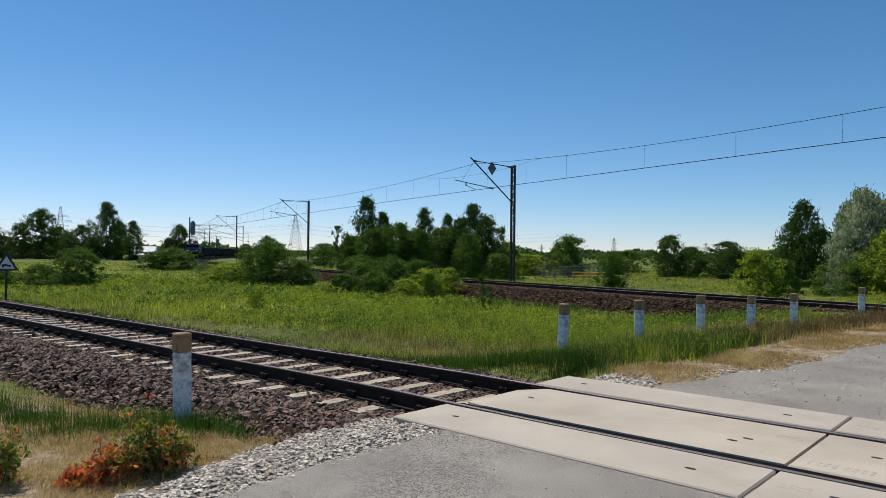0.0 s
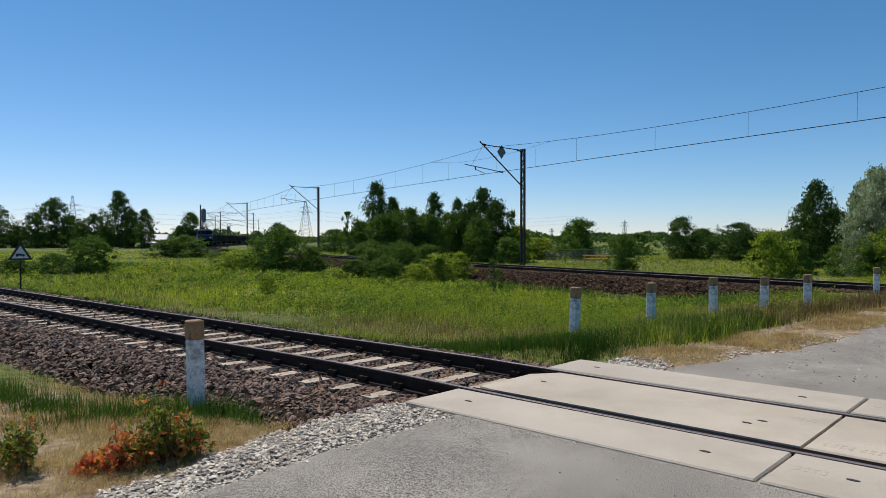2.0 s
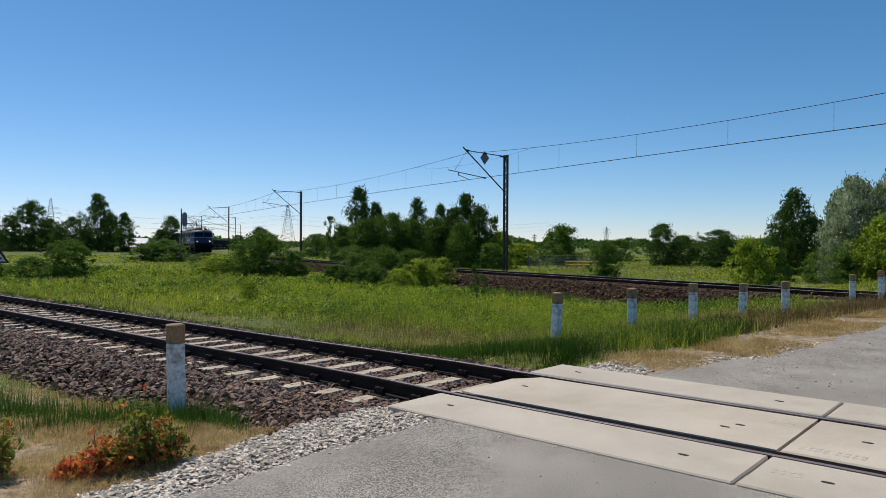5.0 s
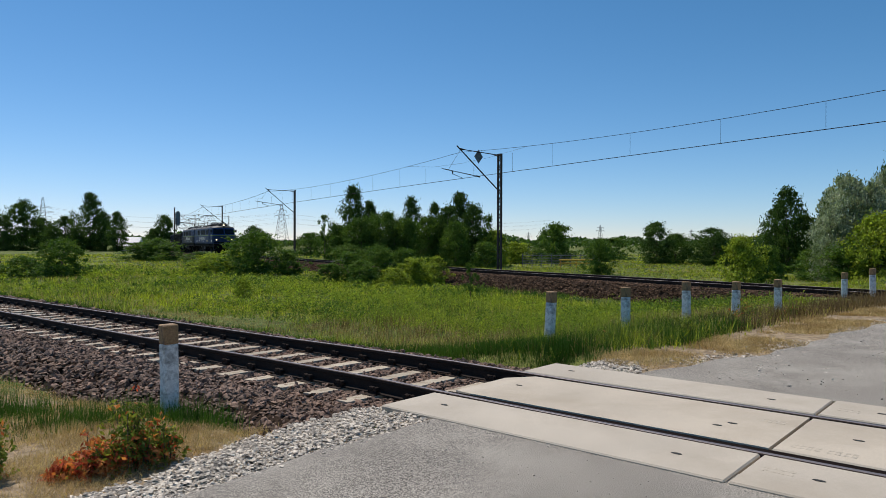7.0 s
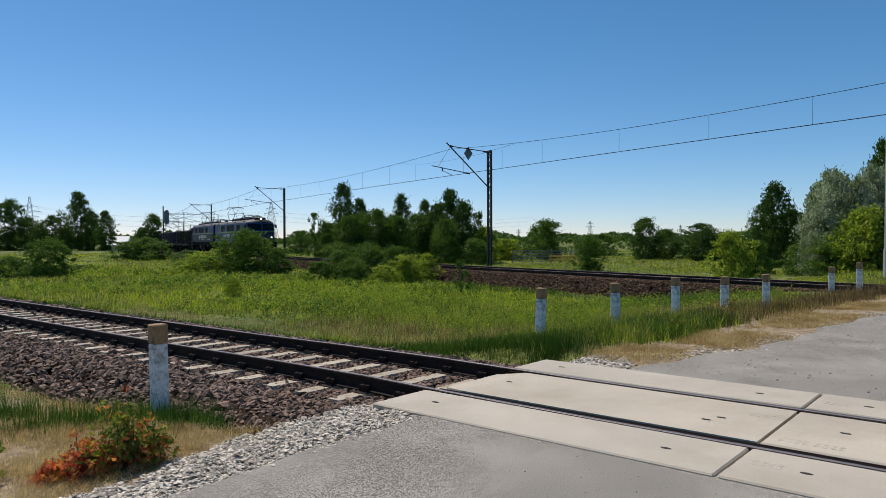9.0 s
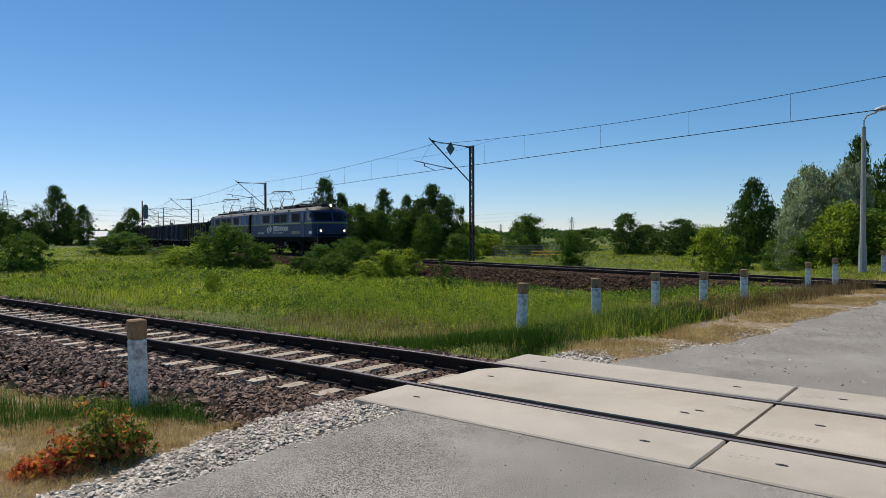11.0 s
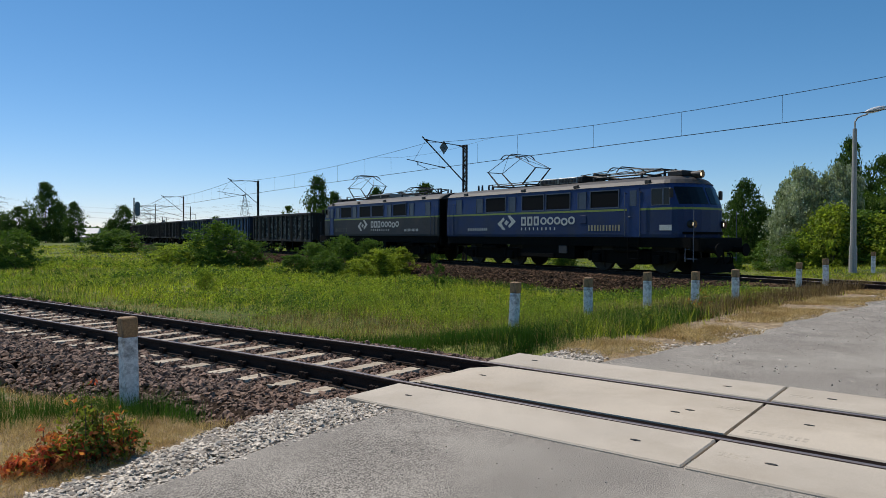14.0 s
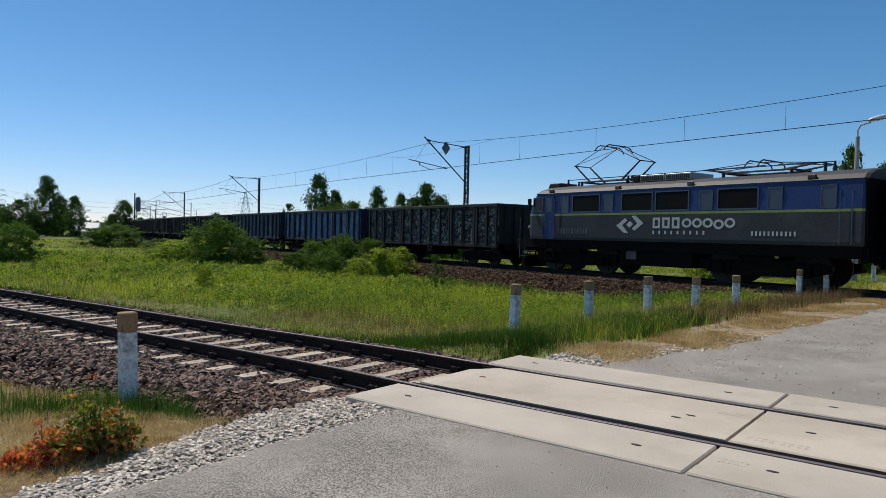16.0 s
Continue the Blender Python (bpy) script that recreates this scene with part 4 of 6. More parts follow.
def loco_section(label, lower_mat, side, up_x, down_x, lit, windows, door_x, cab_panes):
    e = empty("locomotive_section", label, "locomotive", group="double electric locomotive")
    bm = bmesh.new(); loft(bm, (1.50, 1.62, 2.50, 2.56)); part("lower_body", bm, lower_mat, e)
    bm = bmesh.new(); loft(bm, (2.555, 2.64), 0.004); part("stripe", bm, M_STRIPE, e, "lime green painted stripe")
    bm = bmesh.new(); loft(bm, (2.64, 2.74, 3.2, 3.46, 3.56)); part("upper_body", bm, M_BLUE, e)
    bm = bmesh.new(); loft(bm, (3.56, 3.60), 0.035); loft(bm, (3.60, 3.66, 3.72, 3.86, 3.93), 0.02)
    part("roof", bm, M_ROOF, e, "grimy grey rounded roof")
    for s in (-1, 1):
        for x0, x1 in ((-4.27, -2.83), (-1.61, -0.20), (-0.01, 1.42), (2.62, 4.09)):
            side_pane(e, "grille", s, x0, x1, 2.72, 3.39, M_GRILLE, M_WINFRAME)
        for x0, x1 in windows:
            side_pane(e, "window", s, x0, x1, 2.71, 3.37, M_GLASSBL, M_WINFRAME, 0.03)
        # cab door with its window and grab rails
        y = s * 1.49
        bm = bmesh.new(); box(bm, door_x, door_x + 0.6, min(y - s * .02, y + s * .014), max(y - s * .02, y + s * .014), 1.53, 3.44)
        door = part("door", bm, M_BLUE, e, "blue cab door")
        bm = bmesh.new(); box(bm, door_x + 0.14, door_x + 0.47, min(y - s * .05, y + s * .02), max(y - s * .05, y + s * .02), 2.74, 3.35); part("door_window", bm, M_GLASSBL, door)
        bm = bmesh.new(); rod(bm, (door_x + 0.1, y + s * 0.014, 2.3), (door_x + 0.1, y + s * 0.07, 2.3), 0.02); rod(bm, (door_x + 0.1, y + s * 0.07, 2.3), (door_x + 0.22, y + s * 0.07, 2.3), 0.015); part("door_handle", bm, M_WINFRAME, door)
        for x in (door_x - 0.07, door_x + 0.67):
            bm = bmesh.new(); rod(bm, (x, y + s * 0.06, 1.55), (x, y + s * 0.06, 3.3), 0.016)
            rod(bm, (x, y - s * 0.02, 1.7), (x, y + s * 0.06, 1.7), 0.014); rod(bm, (x, y - s * 0.06, 3.25), (x, y + s * 0.06, 3.25), 0.014)
            part("grab_rail", bm, M_WINFRAME, e)
        for x in (-7.3, -6.95):
            bm = bmesh.new(); rod(bm, (x, y + s * 0.06, 1.55), (x, y + s * 0.06, 3.2), 0.014)
            rod(bm, (x, y - s * 0.02, 1.7), (x, y + s * 0.06, 1.7), 0.012); rod(bm, (x, y - s * 0.06, 3.18), (x, y + s * 0.06, 3.18), 0.012)
            part("grab_rail", bm, M_WINFRAME, e)
        for x0, x1 in cab_panes:
            side_pane(e, "cab_window", s, x0, x1, 2.76, 3.36, M_GLASSDK, M_WINFRAME, 0.035)
        bm = bmesh.new(); box(bm, 6.62, 6.72, min(y + s * .02, y + s * .2), max(y + s * .02, y + s * .2), 3.0, 3.35, None, 0.02); part("mirror", bm, M_STEELDK, e)
        # steps below the door and at the cab corner
        bm = bmesh.new()
        for z in (0.62, 0.95, 1.28):
            box(bm, door_x + 0.05, door_x + 0.55, min(y - s * .3, y), max(y - s * .3, y), z, z + 0.03)
        rod(bm, (door_x + 0.05, y - s * .02, 0.6), (door_x + 0.05, y - s * .02, 1.5), 0.02); rod(bm, (door_x + 0.55, y - s * .02, 0.6), (door_x + 0.55, y - s * .02, 1.5), 0.02)
        part("door_steps", bm, M_UNDER, e)
        bm = bmesh.new()
        for z in (0.7, 1.05, 1.4):
            box(bm, 7.15, 7.5, min(y - s * .35, y - s * .1), max(y - s * .35, y - s * .1), z, z + 0.03)
        rod(bm, (7.15, y - s * .1, 0.6), (7.15, y - s * .1, 1.6), 0.018); rod(bm, (7.5, y - s * .1, 0.6), (7.5, y - s * .1, 2.5), 0.018)
        part("corner_steps", bm, M_WINFRAME, e)
        for x in (-6.02, -1.64, 1.71, 5.46):
            bm = bmesh.new(); box(bm, x - 0.13, x + 0.13, min(s * 1.34, s * 1.45), max(s * 1.34, s * 1.45), 3.60, 3.74, None, 0.02); part("roof_lug", bm, M_ROOF, e)
        # bogie side frames, springs and axle boxes
        for b in (-4.25, 4.25):
            bm = bmesh.new()
            prism(bm, ((b - 2.3, 0.62), (b - 1.8, 0.5), (b - 0.9, 0.42), (b + 0.9, 0.42), (b + 1.8, 0.5), (b + 2.3, 0.62), (b + 2.3, 0.9), (b + 0.8, 0.98), (b - 0.8, 0.98), (b - 2.3, 0.9)), min(s * 1.02, s * 1.14), max(s * 1.02, s * 1.14))
            for dx in (-1.525, 1.525):
                box(bm, b + dx - 0.2, b + dx + 0.2, min(s * 1.1, s * 1.3), max(s * 1.1, s * 1.3), 0.45, 0.82, None, 0.03)
                for q in (-0.38, 0.38):
                    rod(bm, (b + dx + q, s * 1.16, 0.5), (b + dx + q, s * 1.16, 0.95), 0.09, None, 8)
            rod(bm, (b - 0.5, s * 1.25, 1.02), (b + 0.6, s * 1.25, 1.02), 0.1, None, 8)
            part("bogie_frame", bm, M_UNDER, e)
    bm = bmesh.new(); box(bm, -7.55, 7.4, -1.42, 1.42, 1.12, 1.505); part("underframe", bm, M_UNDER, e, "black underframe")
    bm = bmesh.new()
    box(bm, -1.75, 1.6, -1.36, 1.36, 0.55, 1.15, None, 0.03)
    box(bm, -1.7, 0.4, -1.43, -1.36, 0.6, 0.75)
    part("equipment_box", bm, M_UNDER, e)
    bm = bmesh.new(); box(bm, 0.72, 1.2, side * 1.40 - 0.03, side * 1.40 + 0.03, 0.78, 1.12, None, 0.01); part("cover_plate", bm, M_GREYDIRT, e, "pale grey cover plate")
    for x in (-5.775, -2.725, 2.725, 5.775):
        e_w = wheelset(e, x, 0.625)
    # dark sheet on the rear wall paints in the shade between the sections
    bm = bmesh.new(); box(bm, -7.70, -7.62, -1.42, 1.42, 1.5, 3.55); part("rear_bulkhead", bm, M_UNDER, e, "near-black rear end wall, coloured like the shaded gap")
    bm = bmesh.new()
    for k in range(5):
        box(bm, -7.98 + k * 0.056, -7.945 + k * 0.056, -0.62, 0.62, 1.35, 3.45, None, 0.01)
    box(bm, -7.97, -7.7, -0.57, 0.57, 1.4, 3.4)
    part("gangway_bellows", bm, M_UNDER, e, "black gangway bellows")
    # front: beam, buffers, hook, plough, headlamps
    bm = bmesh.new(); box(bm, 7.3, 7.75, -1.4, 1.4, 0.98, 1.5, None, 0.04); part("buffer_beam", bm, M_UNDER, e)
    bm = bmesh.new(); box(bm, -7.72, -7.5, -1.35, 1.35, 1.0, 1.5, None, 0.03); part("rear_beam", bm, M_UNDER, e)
    for y in (-0.875, 0.875):
        for x0, x1 in ((7.7, 8.2), (-7.7, -7.92)):
            bm = bmesh.new(); sg = 1 if x1 > 0 else -1
            rod(bm, (x0, y, 1.05), (x1 - sg * 0.04, y, 1.05), 0.12, 0.10, 10); disc(bm, (x1, y, 1.05), (1, 0, 0), 0.24, 0.05, 16)
            part("buffer", bm, M_UNDER, e)
    bm = bmesh.new(); rod(bm, (7.7, 0, 1.02), (8.05, 0, 1.0), 0.05); rod(bm, (7.75, 0.1, 0.95), (7.8, 0.1, 0.5), 0.04)
    for y in (-0.4, 0.4, 0.55):
        for k in range(6):
            a, b2 = k * pi / 6, (k + 1) * pi / 6
            rod(bm, (7.72 + 0.16 * sin(a), y, 0.72 + 0.2 * cos(a)), (7.72 + 0.16 * sin(b2), y, 0.72 + 0.2 * cos(b2)), 0.025, None, 5)
    part("coupling_gear", bm, M_UNDER, e)
    bm = bmesh.new(); prism(bm, ((7.3, 0.2), (7.6, 0.18), (7.45, 0.75), (7.3, 0.75)), -1.2, 1.2); part("plough", bm, M_UNDER, e)
    for y in (-0.98, 0.98):
        bm = bmesh.new(); rod(bm, (6.9, y, 2.0), (7.16, y, 2.0), 0.17, 0.15, 16); hood(bm, 7.15, 7.27, y, 2.0, 0.15); h = part("headlamp", bm, M_STEELDK, e)
        bm = bmesh.new(); disc(bm, (7.165, y, 2.0), (1, 0, 0), 0.085, 0.02, 16); part("lens", bm, M_LAMPGLOW if lit else M_LAMPOFF, h, "lit headlamp lens" if lit else "unlit headlamp lens")
        bm = bmesh.new(); box(bm, 7.05, 7.22, y * 0.85 - 0.07, y * 0.85 + 0.07, 1.58, 1.74, None, 0.02); part("tail_lamp", bm, M_STEELDK, e)
    bm = bmesh.new(); rod(bm, (6.4, 0, 3.94), (6.8, 0, 3.94), 0.12, 0.15, 16); hood(bm, 6.78, 6.92, 0, 3.94, 0.15); h = part("top_headlamp", bm, M_ROOF, e)
    bm = bmesh.new(); disc(bm, (6.805, 0, 3.94), (1, 0, 0), 0.10, 0.02, 16); part("lens", bm, M_LAMPGLOW if lit else M_LAMPOFF, h, "lit headlamp lens" if lit else "unlit headlamp lens")
    for a, b in ((0.05, 0.9), (-0.9, -0.05)):
        bm = bmesh.new(); front_patch(bm, a, b, 2.76, 3.42, 0.016, 9); part("windscreen", bm, M_GLASSDK, e, "dark raked cab windscreen")
    bm = bmesh.new(); front_patch(bm, -0.85, 0.85, 1.62, 1.72, 0.05); part("front_ledge", bm, M_UNDER, e)
    # roof gear
    pantograph(e, up_x, True)
    pantograph(e, down_x, False)
    for k, (a, b) in enumerate(((-1.2, -0.05), (0.0, 1.15), (1.18, 1.5))):
        bm = bmesh.new(); box(bm, a, b, -0.75, 0.75, 3.9, 4.17, None, 0.02)
        rb = part("resistor_box", bm, M_RESIST if k < 2 else M_STEELDK, e, "pale metal resistor housing")
        for q in np.arange(a + 0.06, b - 0.03, 0.09):
            bm = bmesh.new(); box(bm, q, q + 0.05, -0.77, 0.77, 3.93, 4.11); part("louvre", bm, M_STEELDK, rb)
    bm = bmesh.new()
    for x in (-6.2, -5.9, 1.8, 2.1, 5.5):
        rod(bm, (x, 0.3, 3.9), (x, 0.3, 4.25), 0.06, 0.04, 8)
        rod(bm, (x, -0.4, 3.9), (x, -0.4, 4.2), 0.06, 0.04, 8)
    rod(bm, (-6.2, 0.3, 4.24), (5.5, 0.3, 4.22), 0.02); rod(bm, (1.8, -0.4, 4.2), (5.5, -0.4, 4.18), 0.02)
    part("roof_busbar", bm, M_STEELDK, e)
    bm = bmesh.new(); box(bm, 5.75, 6.45, -0.6, 0.6, 3.86, 4.1, None, 0.04); part("roof_box", bm, M_STEELDK, e)
    bm = bmesh.new(); disc(bm, (1.95, -0.15, 4.2), (0, 0, 1), 0.3, 0.14, 14); part("breaker", bm, M_STEELDK, e)
    return e


section_a = loco_section("blue leading electric locomotive section with lit headlamps and lime stripe", M_BLUEDIRT, -1, -3.55, 3.3, True, ((-6.72, -6.29), (-5.04, -4.56), (-2.55, -2.11), (1.91, 2.34)), 4.54, ((5.71, 6.2), (6.26, 6.5)))
section_b = loco_section("grimy grey-blue trailing electric locomotive section, cab end last", M_GREYDIRT, 1, 3.15, -3.7, False, ((-6.79, -6.37), (-5.10, -4.66), (-2.58, -2.10), (1.91, 2.38), (4.37, 4.81)), 5.2, ((5.92, 6.5),))
# livery: emblem and plain bars in place of lettering
def lettering_ring(parent, s, x, z, r, seg=14):
    """A plain white ring on the loco's side."""
    bm = bmesh.new()
    y = s * (loco_level(z)[0] + 0.004)
    rings = [[bm.verts.new((x + q * cos(2 * pi * k / seg), y + dy, z + 0.85 * q * sin(2 * pi * k / seg))) for k in range(seg)] for q, dy in ((r, -s * 0.004), (r, s * 0.004), (r * 0.55, s * 0.004), (r * 0.55, -s * 0.004))]
    for A, B in zip(rings, rings[1:] + rings[:1]):
        for k in range(seg):
            bm.faces.new((A[k], A[(k + 1) % seg], B[(k + 1) % seg], B[k]))
    bmesh.ops.recalc_face_normals(bm, faces=bm.faces)
    part("lettering_ring", bm, M_WHITE, parent, "white lettering ring")


def livery(e, s, x_emblem, x_text, x_small, n_small, x_num, num_mat, num_label):
    """Emblem and plain bars in place of lettering."""
    d = -1 if s > 0 else 1
    emblem(e, s, x_emblem, 2.17, 0.34)
    bars(e, "lettering_bar", s, x_text, 2.02, (0.33, 0.33, 0.33), 0.41, 0.1, M_WHITE, 0.0, "white lettering bar", True)
    for k in range(5):
        lettering_ring(e, s, x_text + d * (1.49 + k * 0.43), 2.22 - (0.05 if k == 3 else 0), 0.205)
    bars(e, "small_lettering_bar", s, x_text, 1.80, (0.07,) * 9, 0.13, 0.20, M_WHITE, 0, "thin white lettering bar")
    bars(e, "small_number_bar", s, x_small, 1.78, (0.06,) * n_small, 0.15, 0.085, M_WHITE, 0, "small pale number bar")
    bars(e, "number_bar", s, x_num, 1.76, (0.07, 0.09, 0.09, 0.07, 0.06, 0.10, 0.07, 0.10, 0.06, 0.07, 0.10), 0.24, 0.08, num_mat, 0, num_label)


livery(section_a, -1, -2.72, -1.67, -5.72, 11, 2.51, M_OCHRE, "ochre number bar")
for s in (-1, 1):
    bm = bmesh.new(); box(bm, 2.03, 2.39, min(s * 1.485, s * 1.505), max(s * 1.485, s * 1.505), 2.08, 2.42, None, 0.006); part("side_hatch", bm, M_BLUEDIRT, section_a, "small square service hatch")
bars(section_a, "notice_plate", -1, 6.09, 1.77, (0.54,), 0.21, 0.1, M_WHITE, 0, "white notice plate on the cab side")
livery(section_b, 1, 1.01, -0.09, -4.09, 11, 4.92, M_FADED, "faded grey number bar")


def wagon(label, panel_mat, frame_mat):
    e = empty("open_wagon", label, "goods wagon", group="open goods wagons of the train")
    L, W = 6.35, 1.36
    for s in (-1, 1):
        y = s * W
        bm = bmesh.new(); box(bm, -L, L, min(y, y - s * 0.05), max(y, y - s * 0.05), 1.14, 3.14); part("side_wall", bm, panel_mat, e, "battered painted steel side sheets")
        bm = bmesh.new(); box(bm, -L - 0.05, L + 0.05, min(y - s * 0.06, y + s * 0.13), max(y - s * 0.06, y + s * 0.13), 3.06, 3.22, None, 0.015); part("top_rim", bm, frame_mat, e)
        bm = bmesh.new(); box(bm, -L, L, min(y - s * 0.1, y + s * 0.07), max(y - s * 0.1, y + s * 0.07), 1.02, 1.2, None, 0.01); part("sole_bar", bm, frame_mat, e)
        for x in (-6.3, -5.55, -4.75, -2.35, -1.45, -0.5, 0.5, 1.45, 2.35, 4.75, 5.55, 6.3):
            bm = bmesh.new(); prism(bm, ((x - 0.055, 1.1), (x + 0.055, 1.1), (x + 0.055, 3.1), (x - 0.055, 3.1)), min(y, y + s * 0.12), max(y, y + s * 0.12)); part("rib", bm, frame_mat, e)
        for c in (-3.55, 3.55):
            for k in (-0.46, 0.46):
                bm = bmesh.new()
                a, b = c + k - 0.43, c + k + 0.43
                for q in ((a, a + 0.08, 1.25, 3.0), (b - 0.08, b, 1.25, 3.0), (a + 0.08, b - 0.08, 1.25, 1.34), (a + 0.08, b - 0.08, 2.9, 3.0)):
                    box(bm, q[0], q[1], min(y, y + s * 0.06), max(y, y + s * 0.06), q[2], q[3])
                d = part("door_leaf", bm, frame_mat, e)
                bm = bmesh.new(); rod(bm, (c + k * 0.15, y + s * 0.08, 1.2), (c + k * 0.15, y + s * 0.08, 3.0), 0.025); part("lock_bar", bm, frame_mat, d)
            for k in (-1.0, 1.0):
                bm = bmesh.new(); prism(bm, ((c + k - 0.06, 1.1), (c + k + 0.06, 1.1), (c + k + 0.06, 3.1), (c + k - 0.06, 3.1)), min(y, y + s * 0.12), max(y, y + s * 0.12)); part("rib", bm, frame_mat, e)
        for b in (-4.5, 4.5):
            bm = bmesh.new()
            prism(bm, ((b - 1.35, 0.5), (b - 0.6, 0.36), (b + 0.6, 0.36), (b + 1.35, 0.5), (b + 1.35, 0.72), (b + 0.4, 0.86), (b - 0.4, 0.86), (b - 1.35, 0.72)), min(s * 0.98, s * 1.1), max(s * 0.98, s * 1.1))
            for dx in (-0.9, 0.9):
                box(bm, b + dx - 0.16, b + dx + 0.16, min(s * 1.05, s * 1.2), max(s * 1.05, s * 1.2), 0.34, 0.62, None, 0.03)
            part("bogie_frame", bm, M_UNDER, e)
        bm = bmesh.new()
        for k in range(12):
            a, b = k * pi / 6, (k + 1) * pi / 6
            rod(bm, (0.6 + 0.22 * cos(a), y + s * 0.12, 0.95 + 0.22 * sin(a)), (0.6 + 0.22 * cos(b), y + s * 0.12, 0.95 + 0.22 * sin(b)), 0.018, None, 5)
        rod(bm, (0.38, y + s * .12, .95), (0.82, y + s * .12, .95), 0.014); rod(bm, (0.6, y - s * .2, .95), (0.6, y + s * .12, .95), 0.02)
        part("hand_wheel", bm, frame_mat, e)
    for x in (-L, L):
        sg = 1 if x > 0 else -1
        bm = bmesh.new(); box(bm, min(x, x - sg * 0.06), max(x, x - sg * 0.06), -W + 0.05, W - 0.05, 1.14, 3.14)
        for yy in (-0.9, -0.3, 0.3, 0.9):
            box(bm, min(x, x + sg * 0.08), max(x, x + sg * 0.08), yy - 0.05, yy + 0.05, 1.14, 3.1)
        part("end_wall", bm, frame_mat, e)
        bm = bmesh.new(); box(bm, min(x, x + sg * 0.08), max(x, x + sg * 0.08), -W - 0.05, W + 0.05, 3.08, 3.22, None, 0.015); part("end_rim", bm, frame_mat, e)
        for yy in (-0.875, 0.875):
            bm = bmesh.new(); rod(bm, (x, yy, 1.05), (x + sg * 0.55, yy, 1.05), 0.1, None, 10); disc(bm, (x + sg * 0.58, yy, 1.05), (1, 0, 0), 0.22, 0.05, 14); part("buffer", bm, M_UNDER, e)
        bm = bmesh.new(); rod(bm, (x, 0, 1.0), (x + sg * 0.7, 0, 0.98), 0.05); part("coupling", bm, M_UNDER, e)
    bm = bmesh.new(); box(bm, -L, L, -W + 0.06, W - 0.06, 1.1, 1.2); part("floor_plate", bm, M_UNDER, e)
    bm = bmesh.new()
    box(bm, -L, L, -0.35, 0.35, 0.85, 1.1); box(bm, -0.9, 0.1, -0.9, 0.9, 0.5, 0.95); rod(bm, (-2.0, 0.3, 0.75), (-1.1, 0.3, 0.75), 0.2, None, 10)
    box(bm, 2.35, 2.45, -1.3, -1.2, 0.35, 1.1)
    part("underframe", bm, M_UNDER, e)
    for x in (-5.4, -3.6, 3.6, 5.4):
        wheelset(e, x, 0.46)
    return e


M_WDARK = mat("wagon_dark_grey", (0.026, 0.024, 0.023), 0.8, spec=0.2, var=0.5, scale=1.5, bump=0.5, bscale=9, fine=0.4, stain=(0.34, 0.325, 0.30), stain_amt=1.0, stain_scale=7.0)
M_WDARKF = mat("wagon_dark_frame", (0.016, 0.014, 0.013), 0.75, var=0.4, scale=2, bscale=20, fine=0.2)
M_WBLUE = mat("wagon_blue", (0.035, 0.095, 0.22), 0.6, var=0.5, scale=1.2, bump=0.4, bscale=8, fine=0.25, stain=(0.20, 0.26, 0.36), stain_amt=0.9, stain_scale=2.5)
M_WBLUEF = mat("wagon_blue_frame", (0.008, 0.014, 0.032), 0.7, var=0.4, scale=2)
M_WBLUE2 = mat("wagon_dull_blue", (0.02, 0.034, 0.075), 0.65, var=0.5, scale=1.2, bump=0.4, bscale=8, fine=0.25, stain=(0.13, 0.15, 0.20), stain_amt=0.8, stain_scale=2.5)
M_WBROWN = mat("wagon_brown", (0.032, 0.022, 0.018), 0.75, var=0.5, scale=1.5, bump=0.4, bscale=9, fine=0.25, stain=(0.07, 0.06, 0.055), stain_amt=0.5, stain_scale=3)
wd = wagon("dark grey open goods wagon with worn peeling side sheets", M_WDARK, M_WDARKF)
wb = wagon("blue open goods wagon with faded side sheets", M_WBLUE, M_WBLUEF)
wb2 = wagon("dull blue open goods wagon streaked with rust", M_WBLUE2, M_WBLUEF)
wr = wagon("brown-black open goods wagon covered in grime", M_WBROWN, M_WDARKF)
wagons = [wd, wb, wb2, wr] + [copy_thing(k, Matrix.Identity(4)) for k in (wr, wd, wr, wr, wd, wr, wb2, wr, wd, wr, wr)]


# ---- plants ----
def leaf_quads(c, size, r, stretch=1.5):
    """Small folded rhombic leaves at the places c, turned at random."""
    n = len(c)
    d = r.normal(size=(n, 3)); d /= np.linalg.norm(d, axis=1)[:, None]
    q = np.cross(d, r.normal(size=(n, 3))); q /= np.linalg.norm(q, axis=1)[:, None] + 1e-9
    s = (size * r.uniform(0.6, 1.35, n))[:, None]
    return np.stack([c - d * s * stretch * 0.5, c + q * s * 0.5, c + d * s * stretch * 0.5, c - q * s * 0.5], 1)


